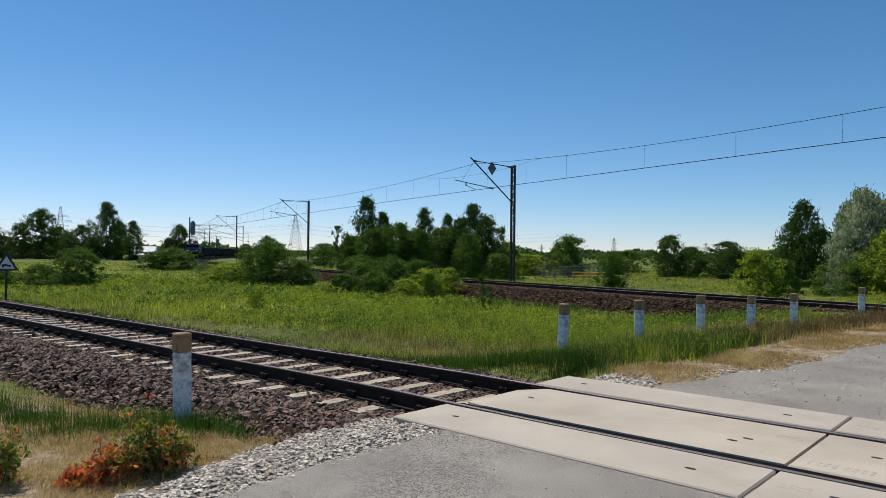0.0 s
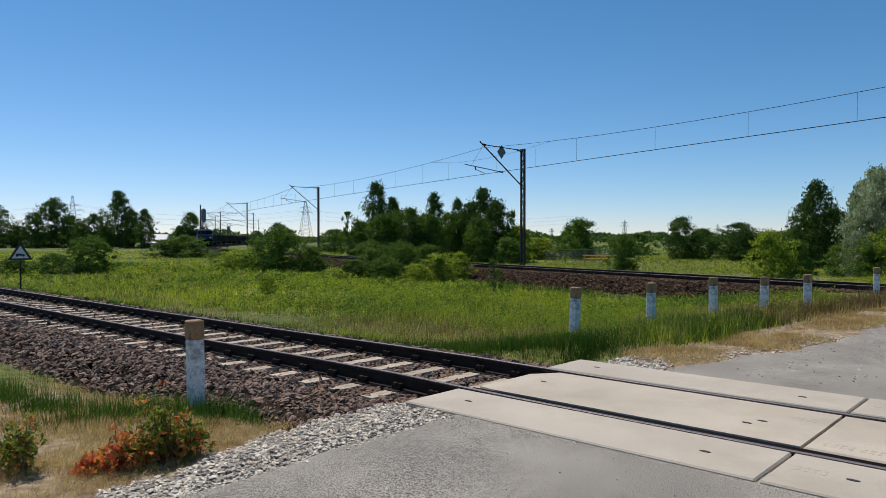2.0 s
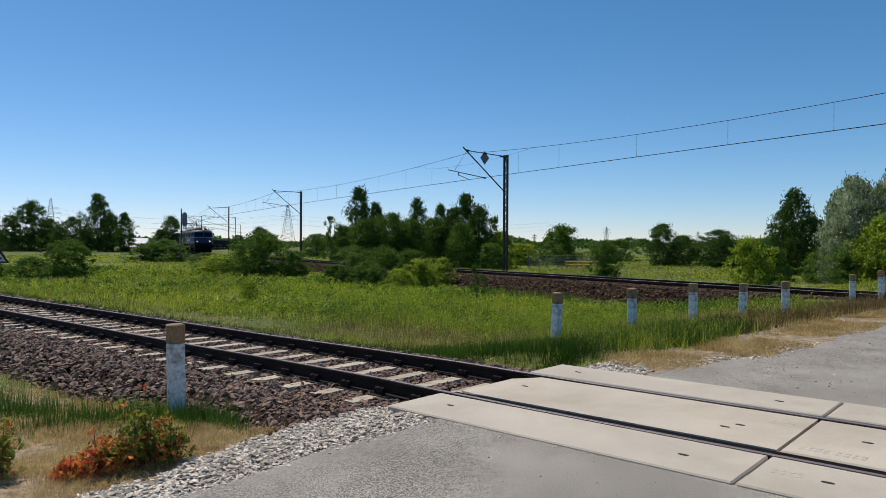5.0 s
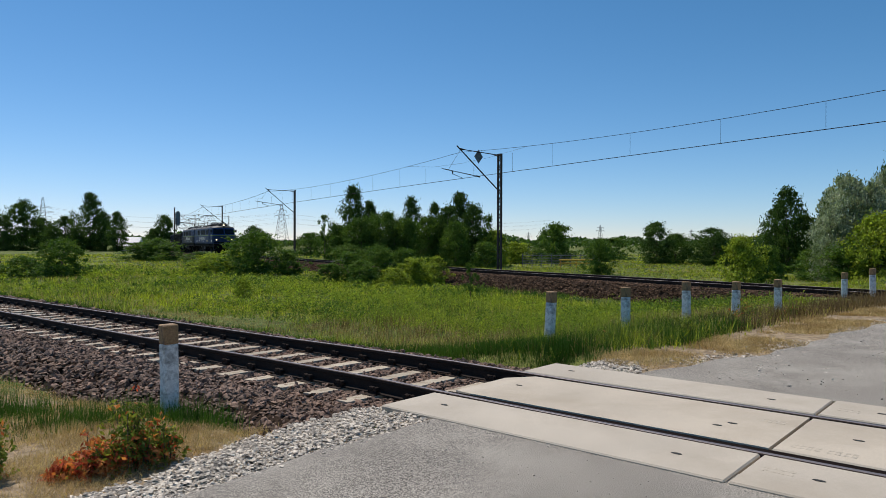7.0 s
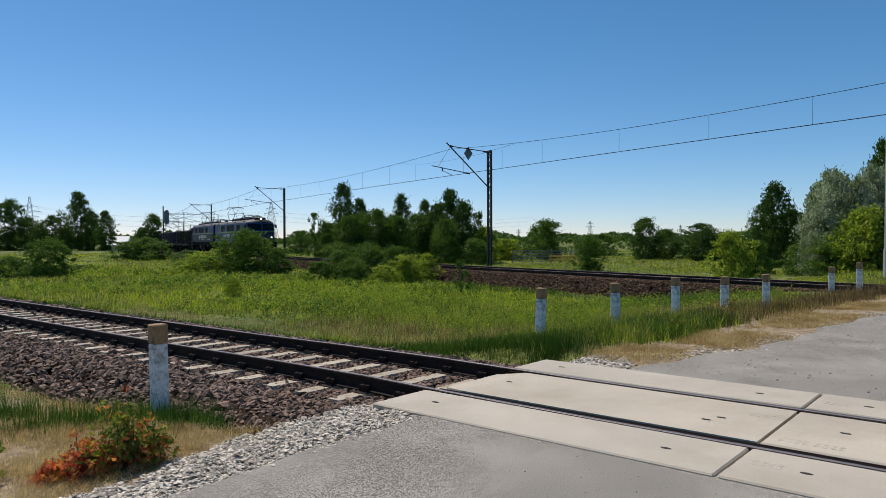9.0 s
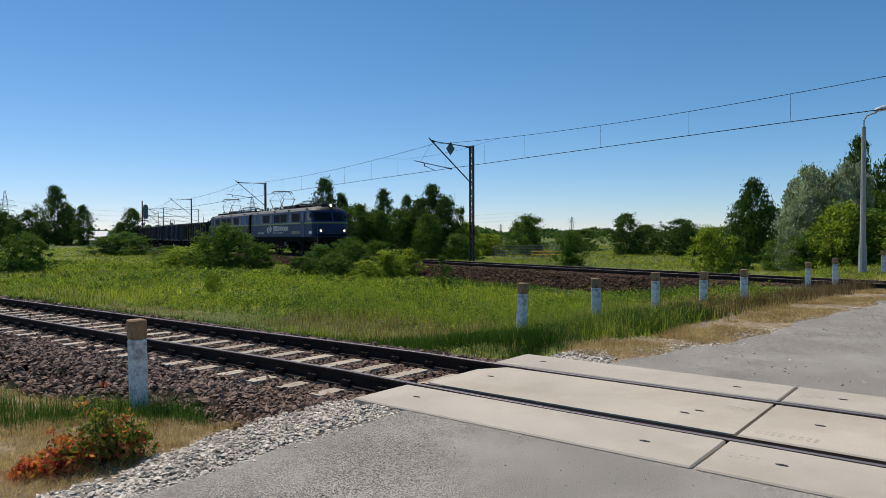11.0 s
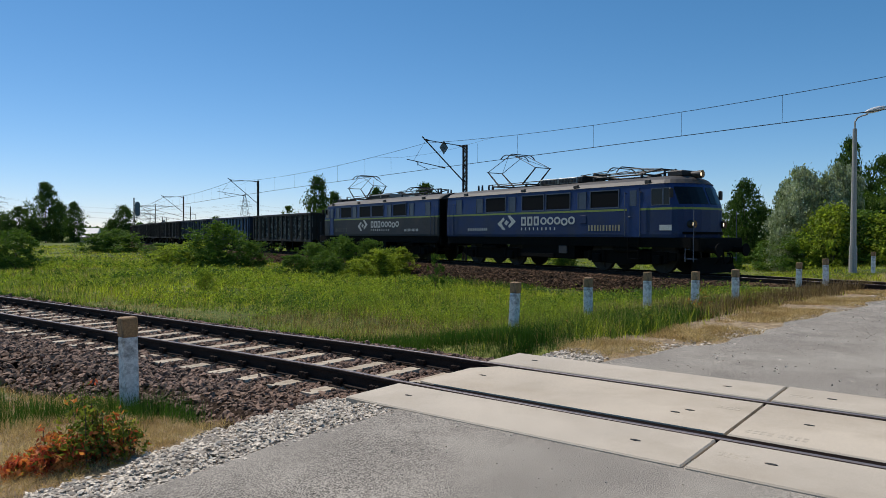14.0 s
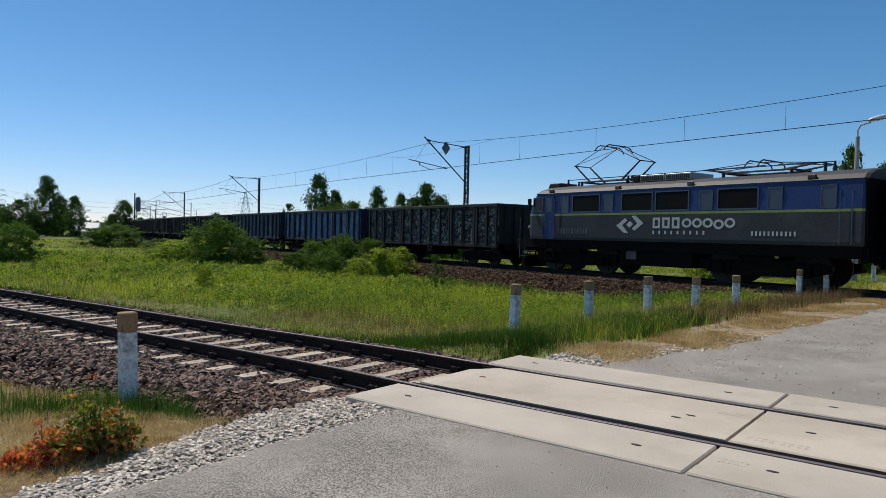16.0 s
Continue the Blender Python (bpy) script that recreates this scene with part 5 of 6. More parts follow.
def crown_mesh(name, seed, profile, clumps, leaves, leaf, spread, material, low=0.0, stretch=1.5, droop=0.0, flat=0.75):
    """A crown one metre high and about one wide: clumps of leaves inside an uneven outline."""
    r = np.random.default_rng(seed)
    zs = r.uniform(low, 1.0, clumps)
    rad = np.array([profile(z) for z in zs])
    a = r.uniform(0, 2 * pi, clumps)
    rad = rad * (1 + 0.16 * np.sin(zs * 11 + seed * 1.7) * np.cos(a * 1.0 + seed))
    lob = 1 + 0.28 * np.sin(a * 2 + seed) + 0.18 * np.sin(a * 3 + zs * 7 + seed * 2)
    k = np.sqrt(r.uniform(0.05, 1.0, clumps)) * lob * np.where(r.uniform(0, 1, clumps) < 0.14, 1.28, 1.0)
    C = np.column_stack([np.cos(a) * rad * k, np.sin(a) * rad * k, zs])
    per = r.multinomial(leaves, r.dirichlet(np.ones(clumps) * 4.0))
    sp = spread * r.uniform(0.5, 1.4, clumps)
    P = np.repeat(C, per, 0) + r.normal(size=(leaves, 3)) * np.repeat(sp, per)[:, None] * np.array([1, 1, flat])
    P[:, 2] -= droop * np.hypot(P[:, 0], P[:, 1]) * r.uniform(0, 1, leaves)
    P[:, 2] = np.maximum(P[:, 2], 0.01)
    ob = polys(name, leaf_quads(P, np.full(leaves, leaf), r, stretch), 4, material)
    me = ob.data
    bpy.data.objects.remove(ob)
    return me


def trunk_mesh(name, seed, top=0.85, r0=0.02, limbs=9):
    r = random.Random(seed)
    bm = bmesh.new()
    p, pts = Vector((0, 0, -0.04)), []
    for i in range(7):
        pts.append(p.copy()); p = Vector((p.x + r.uniform(-0.015, 0.015), p.y + r.uniform(-0.015, 0.015), p.z + (top + 0.04) / 6))
    for i, (a, b) in enumerate(zip(pts, pts[1:])):
        rod(bm, a, b, r0 * (1 - i / 7), r0 * (1 - (i + 1) / 7.5), 7)
    for k in range(limbs):
        i = r.randint(1, 5)
        a = pts[i]; t = r.uniform(0, 2 * pi); ln = r.uniform(0.12, 0.3)
        m = a + Vector((cos(t) * ln * 0.5, sin(t) * ln * 0.5, ln * 0.5))
        rod(bm, a, m, r0 * 0.4, r0 * 0.25, 5); rod(bm, m, m + Vector((cos(t) * ln * 0.45, sin(t) * ln * 0.45, ln * 0.6)), r0 * 0.25, r0 * 0.06, 5)
    me = bpy.data.meshes.new(name); bm.to_mesh(me); bm.free(); me.materials.append(M_BARK)
    return me


def prof_dome(z):
    return 0.5 * math.sqrt(max(0.0, 1 - (z * 0.95) ** 2)) * (0.85 + 0.3 * min(1, z * 3))


def prof_tall(z):
    return 0.5 * (0.35 + 0.65 * min(1, z * 2.5)) * min(1.0, max(0.08, (1.04 - z) * 1.8)) ** 0.75


def prof_broad(z):
    return 0.5 * (0.6 + 0.4 * min(1, z * 3)) * min(1.0, max(0.08, (1.04 - z) * 2.4)) ** 0.65


CROWNS = {
    "shrub": [crown_mesh("crown", 11 + i, prof_dome, 190, 8000, 0.031, 0.05, M_LEAF) for i in range(3)],
    "lightshrub": [crown_mesh("crown", 21 + i, prof_dome, 160, 6500, 0.034, 0.055, M_LEAFLT) for i in range(2)],
    "tall": [crown_mesh("crown", 31 + i, prof_tall, 460, 12500, 0.021, 0.046, M_LEAFDK, 0.03, flat=0.45) for i in range(3)],
    "broad": [crown_mesh("crown", 41 + i, prof_broad, 420, 12000, 0.023, 0.05, M_LEAF, 0.01, flat=0.5) for i in range(3)],
    "dark": [crown_mesh("crown", 51 + i, prof_broad, 340, 11500, 0.024, 0.05, M_LEAFDK, 0.01, flat=0.5) for i in range(3)],
    "silver": [crown_mesh("crown", 61 + i, prof_broad, 420, 17000, 0.017, 0.05, M_LEAFSILVER, 0.01, 2.4, 0.05, 0.6) for i in range(2)],
    "sparse": [crown_mesh("crown", 71 + i, prof_tall, 42, 2600, 0.03, 0.04, M_LEAF, 0.2) for i in range(2)],
}
TRUNKS = [trunk_mesh("trunk", 5 + i) for i in range(3)]
SHRUBSTEMS = [trunk_mesh("stems", 15 + i, 0.6, 0.012, 14) for i in range(2)]
PLANT_TAGS = {
    "shrub": ("bush", "dense green bush standing in the meadow grass", "bush"),
    "lightshrub": ("bush", "yellow-green leafy bush in the meadow grass", "bush"),
    "tall": ("tree", "tall slender dark green tree with an uneven crown", "tree"),
    "broad": ("tree", "broad leafy green tree beyond the main line", "tree"),
    "dark": ("tree", "dense dark green tree with a rounded crown", "tree"),
    "silver": ("willow_tree", "large silvery green willow with fluttering leaves", "tree"),
    "sparse": ("tree", "thin young tree with sparse green leaves", "tree"),
}
plant_count = {}


def plant(kind, x, y, h, w, rot=None, z=None):
    k = plant_count.get(kind, 0)
    plant_count[kind] = k + 1
    name, label, cat = PLANT_TAGS[kind]
    g = float(ground_z(x, y)) if z is None else z
    e = empty(name, label, cat, None, "bushes" if cat == "bush" else "trees")
    e.matrix_basis = pose(x, y, g - 0.02, 0, 0, (k * 77.0) % 360 if rot is None else rot) @ Matrix.Diagonal((w, w, h, 1))
    shrub = cat == "bush"
    t = new("stems" if shrub else "trunk", (SHRUBSTEMS if shrub else TRUNKS)[k % 2]); t.parent = e
    c = new("crown", CROWNS[kind][k % len(CROWNS[kind])]); c.parent = e
    return e


# bushes in the meadow before the main line
for kind, x, y, h, w in (
        ("shrub", -23.3, 44.5, 2.2, 3.9), ("shrub", -26.3, 45.5, 1.2, 3.4), ("shrub", -29.0, 46.0, 1.0, 3.0),
        ("shrub", -32.9, 85.0, 2.4, 7.0), ("shrub", -35.0, 86.0, 2.1, 6.0), ("shrub", -21.5, 66.0, 1.2, 4.0), ("lightshrub", -19.0, 62.0, 1.2, 4.0),
        ("shrub", -11.9, 48.0, 2.7, 5.0), ("lightshrub", -14.0, 50.0, 1.5, 4.6), ("shrub", -10.0, 49.5, 1.6, 3.4), ("lightshrub", -16.2, 51.0, 1.1, 3.4),
        ("shrub", -4.5, 39.0, 1.55, 2.6), ("shrub", -3.0, 39.5, 1.9, 3.0), ("shrub", -1.5, 40.2, 1.75, 2.4), ("shrub", -0.3, 40.6, 1.3, 2.0), ("shrub", -3.6, 37.0, 1.2, 2.4), ("shrub", -5.4, 38.0, 1.0, 2.0), ("lightshrub", -0.7, 37.2, 1.3, 2.8), ("lightshrub", -1.8, 35.8, 0.9, 2.2), ("lightshrub", 0.3, 38.5, 1.35, 1.9),
        ("sparse", 1.5, 25.5, 1.3, 0.9), ("lightshrub", -7.6, 28.5, 0.7, 1.0),
        # right, before and beyond the main line
        ("lightshrub", 16.3, 35.8, 2.4, 2.9), ("shrub", 17.8, 36.5, 2.0, 2.4), ("shrub", 12.8, 52.0, 2.4, 2.5), ("shrub", 14.3, 78.0, 4.0, 5.2)):
    plant(kind, x, y, h * 1.1, w * 0.76)
# the clump beyond the main line
for kind, x, y, h, w in (
        ("sparse", -10.8, 72.0, 5.2, 2.4), ("broad", -9.6, 73.0, 4.2, 3.4), ("tall", -8.2, 75.0, 8.4, 3.6), ("broad", -6.9, 71.5, 5.0, 4.2), ("tall", -6.6, 77.0, 6.8, 3.2), ("broad", -4.7, 73.5, 5.6, 4.2),
        ("dark", -3.6, 70.5, 4.6, 3.4), ("tall", -1.9, 74.0, 7.3, 2.9), ("broad", -2.2, 70.0, 4.8, 3.6), ("broad", -0.2, 72.0, 5.0, 3.6), ("tall", 0.6, 75.0, 6.6, 2.6), ("dark", 2.0, 72.5, 6.0, 3.6),
        ("tall", 3.2, 73.5, 7.5, 3.8), ("dark", 4.6, 72.0, 6.2, 3.4), ("broad", 2.6, 69.0, 4.4, 3.4), ("sparse", 6.2, 74.0, 5.2, 2.2), ("lightshrub", 6.8, 71.0, 3.6, 2.8), ("shrub", 5.4, 67.5, 2.4, 3.2), ("shrub", -8.0, 68.0, 2.2, 3.6), ("shrub", -4.6, 66.5, 1.8, 3.4),
        ("lightshrub", 9.8, 79.0, 2.3, 4.0), ("shrub", 12.2, 90.0, 2.2, 5.0),
        # right-hand rows
        ("shrub", 16.0, 92.0, 3.9, 4.6), ("shrub", 27.5, 104.0, 3.2, 5.0), ("dark", 25.6, 78.0, 4.6, 4.4), ("broad", 28.6, 80.0, 3.4, 4.2), ("dark", 30.4, 74.0, 3.9, 4.4), ("shrub", 33.0, 80.0, 3.0, 5.4), ("shrub", 36.0, 78.0, 2.4, 5.0), ("shrub", 21.5, 88.0, 2.4, 4.5),
        ("broad", 44.0, 48.0, 7.0, 6.0)):
    plant(kind, x, y, h, w)
# the trees past the main line beside the road: bearing in degrees, distance, height, width
for kind, bearing, d, h, w in (
        ("tall", 27.45, 62, 6.8, 3.6), ("tall", 26.75, 63, 5.2, 2.6), ("dark", 28.6, 64, 4.6, 2.6), ("tall", 30.2, 60, 6.3, 2.4), ("silver", 31.25, 50, 6.3, 3.4), ("silver", 32.6, 49.5, 5.6, 3.0), ("silver", 30.3, 48.5, 4.4, 2.6), ("silver", 33.6, 51, 6.4, 2.6),
        ("tall", 34.15, 58, 8.9, 3.2), ("dark", 33.9, 56, 5.6, 3.4), ("dark", 36.2, 57, 7.0, 3.2), ("tall", 37.6, 57, 7.6, 3.6), ("broad", 35.3, 55, 4.6, 3.4), ("lightshrub", 33.2, 45.5, 3.5, 3.2), ("shrub", 35.1, 46, 3.0, 3.6), ("shrub", 31.4, 46.5, 2.2, 3.0), ("shrub", 29.6, 50, 2.0, 3.4), ("lightshrub", 36.9, 45, 2.8, 3.2), ("broad", 39.2, 52, 7.2, 4.6)):
    a = radians(bearing)
    plant(kind, d * sin(a), d * cos(a), h, w)
# far left row
for kind, px, top, d, w in (("dark", 75, 377, 190, 9.0), ("dark", 40, 402, 185, 6.0), ("dark", 108, 408, 195, 6.5), ("tall", 190, 364, 185, 8.5), ("dark", 212, 395, 190, 6.0), ("tall", 238, 394, 180, 6.0), ("dark", 148, 404, 185, 6.5), ("dark", 122, 420, 180, 5.0), ("dark", 168, 425, 182, 5.0), ("dark", 318, 401, 170, 6.5), ("dark", 303, 425, 168, 5.0), ("dark", -30, 390, 190, 9.0), ("dark", -70, 380, 195, 10.0), ("dark", 12, 425, 190, 7.0),
                            ("dark", 474, 420, 200, 6.5), ("dark", 492, 430, 202, 5.0), ("dark", 436, 434, 210, 5.0), ("broad", 575, 430, 130, 6.0)):
    yy = d
    plant(kind, (px - 784) / 1230.6 * yy, yy, 2.2 + (449 - top) / 1230.6 * yy, w)


def far_woods():
    """Low woods all along the horizon."""
    r = np.random.default_rng(3)
    n = 26000
    th = np.radians(r.uniform(-62, 62, n))
    band = 0.5 + 0.5 * np.sin(th * 23) * np.sin(th * 9.3 + 1) + 0.25 * np.sin(th * 71)
    d = r.uniform(330, 520, n)
    h = 1.5 + (2.2 + 3.6 * np.clip(band, 0, 1.2)) * np.power(r.uniform(0, 1, n), 0.8)
    P = np.column_stack([np.sin(th) * d, np.cos(th) * d, h - 1.0])
    ob = polys("far_woods", leaf_quads(P, np.full(n, 1.6), r, 1.2), 4, M_LEAFDK)
    tagged(ob, "low dark green woods along the horizon", "woods", kind="stuff")


far_woods()


def blades(x, y, z, h, w, r, lean=0.35, per=6, spread=0.08):
    """Grass tufts: narrow leaning blades."""
    n = len(x)
    X, Y, Z, H, W = (np.repeat(q, per) for q in (x, y, z, h, w))
    k = n * per
    X = X + r.normal(0, spread, k); Y = Y + r.normal(0, spread, k)
    H = H * r.uniform(0.55, 1.25, k)
    a, b = r.uniform(0, 2 * pi, k), r.uniform(0, 2 * pi, k)
    le = np.abs(r.normal(0, lean, k)) * H
    ux, uy = np.cos(a) * W * 0.5, np.sin(a) * W * 0.5
    V = np.stack([np.stack([X - ux, Y - uy, Z], 1), np.stack([X + ux, Y + uy, Z], 1), np.stack([X + np.cos(b) * le, Y + np.sin(b) * le, Z + H], 1)], 1)
    return V


FT = np.array([far_track(s)[:2] for s in np.arange(-58, 330, 4.0)])


def off_far(x, y):
    """Distance from the main line."""
    best = np.full(len(x), 1e9)
    for px, py in FT:
        best = np.minimum(best, np.hypot(x - px, y - py))
    return best


def field(x, y, k, seed):
    """Irregular patches, about -1 to 1, of size 1 / k."""
    v = 0.0
    for i, (a, f, w) in enumerate(((0.3, 1.0, 1.0), (1.7, 1.37, 0.8), (2.6, 2.3, 0.6), (0.9, 3.9, 0.45))):
        v = v + w * np.sin(k * f * (x * cos(a) + y * sin(a)) + seed * (i + 1.3) + 1.1 * np.sin(k * f * 0.6 * (y * cos(a) - x * sin(a)) + seed))
    return v / 1.9


def post_edge(n):
    """Where the dark grass round the guard posts ends towards the road."""
    return np.interp(n, (8.6, 9.0, 9.3, 10.3, 11.5, 12.9, 14.5, 16.5, 20, 25), (-6.0, -5.5, -5.1, -4.75, -4.45, -4.5, -4.4, -4.2, -3.6, -2.9))


def meadow():
    r = np.random.default_rng(5)
    n = 150000
    th = np.radians(r.uniform(-40, 42, n))
    d = 8.5 * np.power(150 / 8.5, r.uniform(0, 1, n))
    x, y = np.sin(th) * d, np.cos(th) * d
    u, q = x * U.x + y * U.y, x * NV.x + y * NV.y
    far_off = off_far(x, y)
    ok = (q > 8.95) & ((u < post_edge(q) + r.normal(0, 0.2, n)) | (u > 6)) & (far_off > 3.1)
    x, y, d, u, q, far_off = (a[ok] for a in (x, y, d, u, q, far_off))
    n = len(x)
    beyond = q > 29
    pick = r.uniform(0, 1, n)
    reeds = (np.abs(q - 11.6 - 0.5 * np.sin(u * 0.9)) < 1.5) & (u > -15) & (u < -7.6)
    bare = (np.abs(q - 10.9) < 1.0) & (u > -23) & (u < -15.5) & (field(x, y, 0.8, 2.0) > -0.1)
    bright = (field(x, y, 0.16, 4.0) > 0.05) & ~reeds & (q > 12)
    strip = ((far_off < 5.0 + 0.5 * field(x, y, 0.6, 1.0)) & ~beyond & (u < -7)) | (q < 10.1 + 0.35 * field(x, y, 0.7, 4.0))
    dryend = (q > 14.0) & (u > -7.4) & ~beyond
    p_dry = 0.06 + 0.34 * reeds + 0.65 * bare + 0.35 * dryend + 0.10 * (field(x, y, 0.3, 7.0) > 0.35)
    p_stalk = 0.02 + 0.34 * reeds + 0.3 * bare + 0.08 * dryend
    p_dark = 0.13 + 0.75 * strip + 0.1 * (field(x, y, 0.5, 9.0) > 0.3)
    p_light = 0.2 + 0.6 * bright + 0.25 * beyond
    kind = np.where(pick < p_dry, 2, np.where(pick < p_dry + p_stalk, 4, 0))
    rest = kind == 0
    pick = r.uniform(0, 1, n)
    kind = np.where(rest & (pick < p_dark), 1, np.where(rest & (pick < p_dark + p_light * (1 - 0.8 * strip)), 3, kind))
    z = ground_z(x, y) - 0.02
    hgt = (0.175 + 0.09 * field(x, y, 0.45, 3.0)) * r.uniform(0.35, 1.5, n)
    hgt = hgt * np.where(bare, 0.45, 1.0) * np.where(beyond, 0.75, 1.0) * np.where(dryend, 0.9, 1.0)
    wid = np.clip(0.00085 * d, 0.008, 0.12)
    for k, (m, nm, lab, tall, thin, lean) in enumerate((
            (M_GRASS, "meadow_grass", "tall yellow-green meadow grass", 1.0, 1.0, 0.5), (M_GRASSDK, "dark_grass", "darker green tufts among the meadow grass", 1.0, 0.9, 0.35),
            (M_DRYGRASS, "dry_grass", "dry straw-coloured stalks in the meadow", 1.1, 0.6, 0.5), (M_GRASSLT, "bright_grass", "bright yellow-green grass patches of the meadow", 0.95, 1.0, 0.6), (M_STALK, "brown_stalks", "upright brown dead stalks in the meadow", 1.7, 0.55, 0.16))):
        s = kind == k
        V = blades(x[s], y[s], z[s], hgt[s] * tall, wid[s] * thin, r, lean, 5 if k != 4 else 3, 0.07)
        tagged(polys(nm, V, 3, m), lab, "grass", kind="stuff")
    # leafy weeds: each a small dome of narrow leaves, of its own height and shade
    n = 24000
    th = np.radians(r.uniform(-40, 42, n)); d = 10 * np.power(75 / 10, r.uniform(0, 1, n))
    x, y = np.sin(th) * d, np.cos(th) * d
    u, q = x * U.x + y * U.y, x * NV.x + y * NV.y
    lush = (field(x, y, 0.3, 5.0) > -0.25) | ((u > -9.5) & (u < -6.6) & (q > 12) & (q < 21)) | (r.uniform(0, 1, n) < 0.16)
    ok = (q > 10.0) & (u < post_edge(q) - 1.5) & (off_far(x, y) > 4.6) & lush & (q > 11.2) & ((np.abs(q - 11.6) > 1.5) | (r.uniform(0, 1, n) < 0.25)) & (q < 27)
    x, y, d = x[ok], y[ok], d[ok]
    per = 24
    tall = r.uniform(0.18, 0.44, len(x)) * np.where(r.uniform(0, 1, len(x)) < 0.08, 1.6, 1.0)
    shade = r.normal(0, 0.45, len(x)) + 0.5 * field(x, y, 0.5, 11.0)
    x, y, d, tall, shade = (np.repeat(a, per) for a in (x, y, d, tall, shade))
    rad, ang = np.sqrt(r.uniform(0, 1, len(x))), r.uniform(0, 2 * pi, len(x))
    gz = ground_z(x, y)
    x, y = x + np.cos(ang) * rad * tall * 0.62, y + np.sin(ang) * rad * tall * 0.62
    c = np.column_stack([x, y, gz + tall * (1.0 - 0.75 * rad ** 2) * r.uniform(0.35, 1.05, len(x))])
    sz = np.clip(0.00135 * d, 0.018, 0.08) * r.uniform(0.55, 1.35, len(x))
    dark = shade > 0.28
    for sel, m, nm, lab in ((~dark, M_LEAFLT, "meadow_weeds", "leafy yellow-green weeds in the meadow"), (dark, M_LEAF, "dark_weeds", "patches of darker leafy weeds in the meadow")):
        tagged(polys(nm, leaf_quads(c[sel], sz[sel], r, 2.0), 4, m), lab, "weeds", kind="stuff")


meadow()


def verge_plants():
    r = np.random.default_rng(9)
    place = lambda u, q: (U.x * u + NV.x * q, U.y * u + NV.y * q)
    # horsetail-like dark green grass round the posts and along the single track
    n = 9500
    q = 8.9 + 6.2 * np.power(r.uniform(0, 1, n), 1.25); u = post_edge(q) - np.abs(r.normal(0, 0.75, n)) * np.clip((q - 8.4) / 1.6, 0.2, 1)
    keep = (field(*place(u, q), 1.5, 6.0) > -0.45 + 0.16 * np.clip(q - 12, 0, 9)) & (u > -7.6)
    q, u = q[keep], u[keep]
    n2 = 11000
    u2 = r.uniform(-40, -5.8, n2); q2 = 9.0 + 0.55 * np.clip((u2 + 9.5) / 3, 0, 1) + np.abs(r.normal(0, 0.45, n2))
    q, u = np.concatenate([q, q2]), np.concatenate([u, u2])
    x, y = place(u, q)
    V = blades(x, y, ground_z(x, y) - 0.01, 0.19 * r.uniform(0.4, 1.35, len(x)) * np.where(q > 10, 1.0, 0.9), np.clip(0.0008 * np.hypot(x, y), 0.007, 0.05), r, 0.16, 6, 0.06)
    tagged(polys("verge_grass", V, 3, M_GRASSDK), "dense dark green grass along the posts and the track", "grass", kind="stuff")
    # dead grass matted on the sandy verges
    n = 16000
    q = r.uniform(8.7, 25, n); a, b = post_edge(q), verge_edge(q) - 0.12
    u = a + (b - a) * r.beta(1.0, 1.5, n) + r.normal(0, 0.12, n)
    keep = field(*place(u, q), 1.9, 3.0) > -0.15
    q, u = q[keep], u[keep]
    n2 = 22000
    q2 = r.uniform(-1.5, 4.1, n2); u2 = -4.75 - 0.3 * np.clip(q2 - 2, 0, 2) - np.abs(r.normal(0, 2.4, n2))
    keep = field(*place(u2, q2), 2.6, 8.0) > -0.4
    q, u = np.concatenate([q, q2[keep]]), np.concatenate([u, u2[keep]])
    x, y = place(u, q)
    z = ground_z(x, y) + 0.01
    V = blades(x, y, z, 0.036 * r.uniform(0.3, 2.2, len(x)), np.clip(0.0006 * np.hypot(x, y), 0.003, 0.018), r, 1.3, 6, 0.07)
    tagged(polys("dry_verge_grass", V, 3, M_DRYGRASS), "short dead straw-coloured grass on the road verge", "grass", kind="stuff")
    # taller brown weeds among the last posts
    n = 800
    q = r.uniform(13.5, 26, n); u = post_edge(q) - np.abs(r.normal(0, 0.7, n)) + 0.1
    x, y = place(u, q)
    V = blades(x, y, ground_z(x, y), 0.26 * r.uniform(0.4, 1.6, n), np.full(n, 0.014), r, 0.35, 6, 0.09)
    tagged(polys("brown_weeds", V, 3, M_STALK), "brown dead weeds beside the guard posts", "grass", kind="stuff")
    # green tufts in front of the ballast, round the nearest post
    n = 1500
    u = r.uniform(-12, -6.0, n); q = np.interp(u, (-12, -7.4, -6.9, -6.5, -6.0), (2.2, 2.75, 3.15, 3.65, 3.75)) + r.normal(0, 0.16, n)
    keep = np.sin(u * 5.1) + np.sin(u * 11.7 + 1) * 0.8 > -0.35
    x, y = place(u[keep], q[keep])
    V = blades(x, y, ground_z(x, y) - 0.01, 0.27 * r.uniform(0.35, 1.2, len(x)), np.full(len(x), 0.006), r, 0.2, 6, 0.04)
    n = 700
    q2, u2 = r.uniform(0.5, 3.3, n), r.uniform(-13, -6.8, n)
    keep = field(*place(u2, q2), 1.2, 2.0) > 0.25
    x, y = place(u2[keep], q2[keep])
    V = np.concatenate([V, blades(x, y, ground_z(x, y) - 0.01, 0.18 * r.uniform(0.5, 1.2, len(x)), np.full(len(x), 0.006), r, 0.4, 6, 0.05)])
    q4, u4 = r.normal(3.5, 0.22, 330), r.normal(-6.75, 0.4, 330)
    x, y = place(u4, q4)
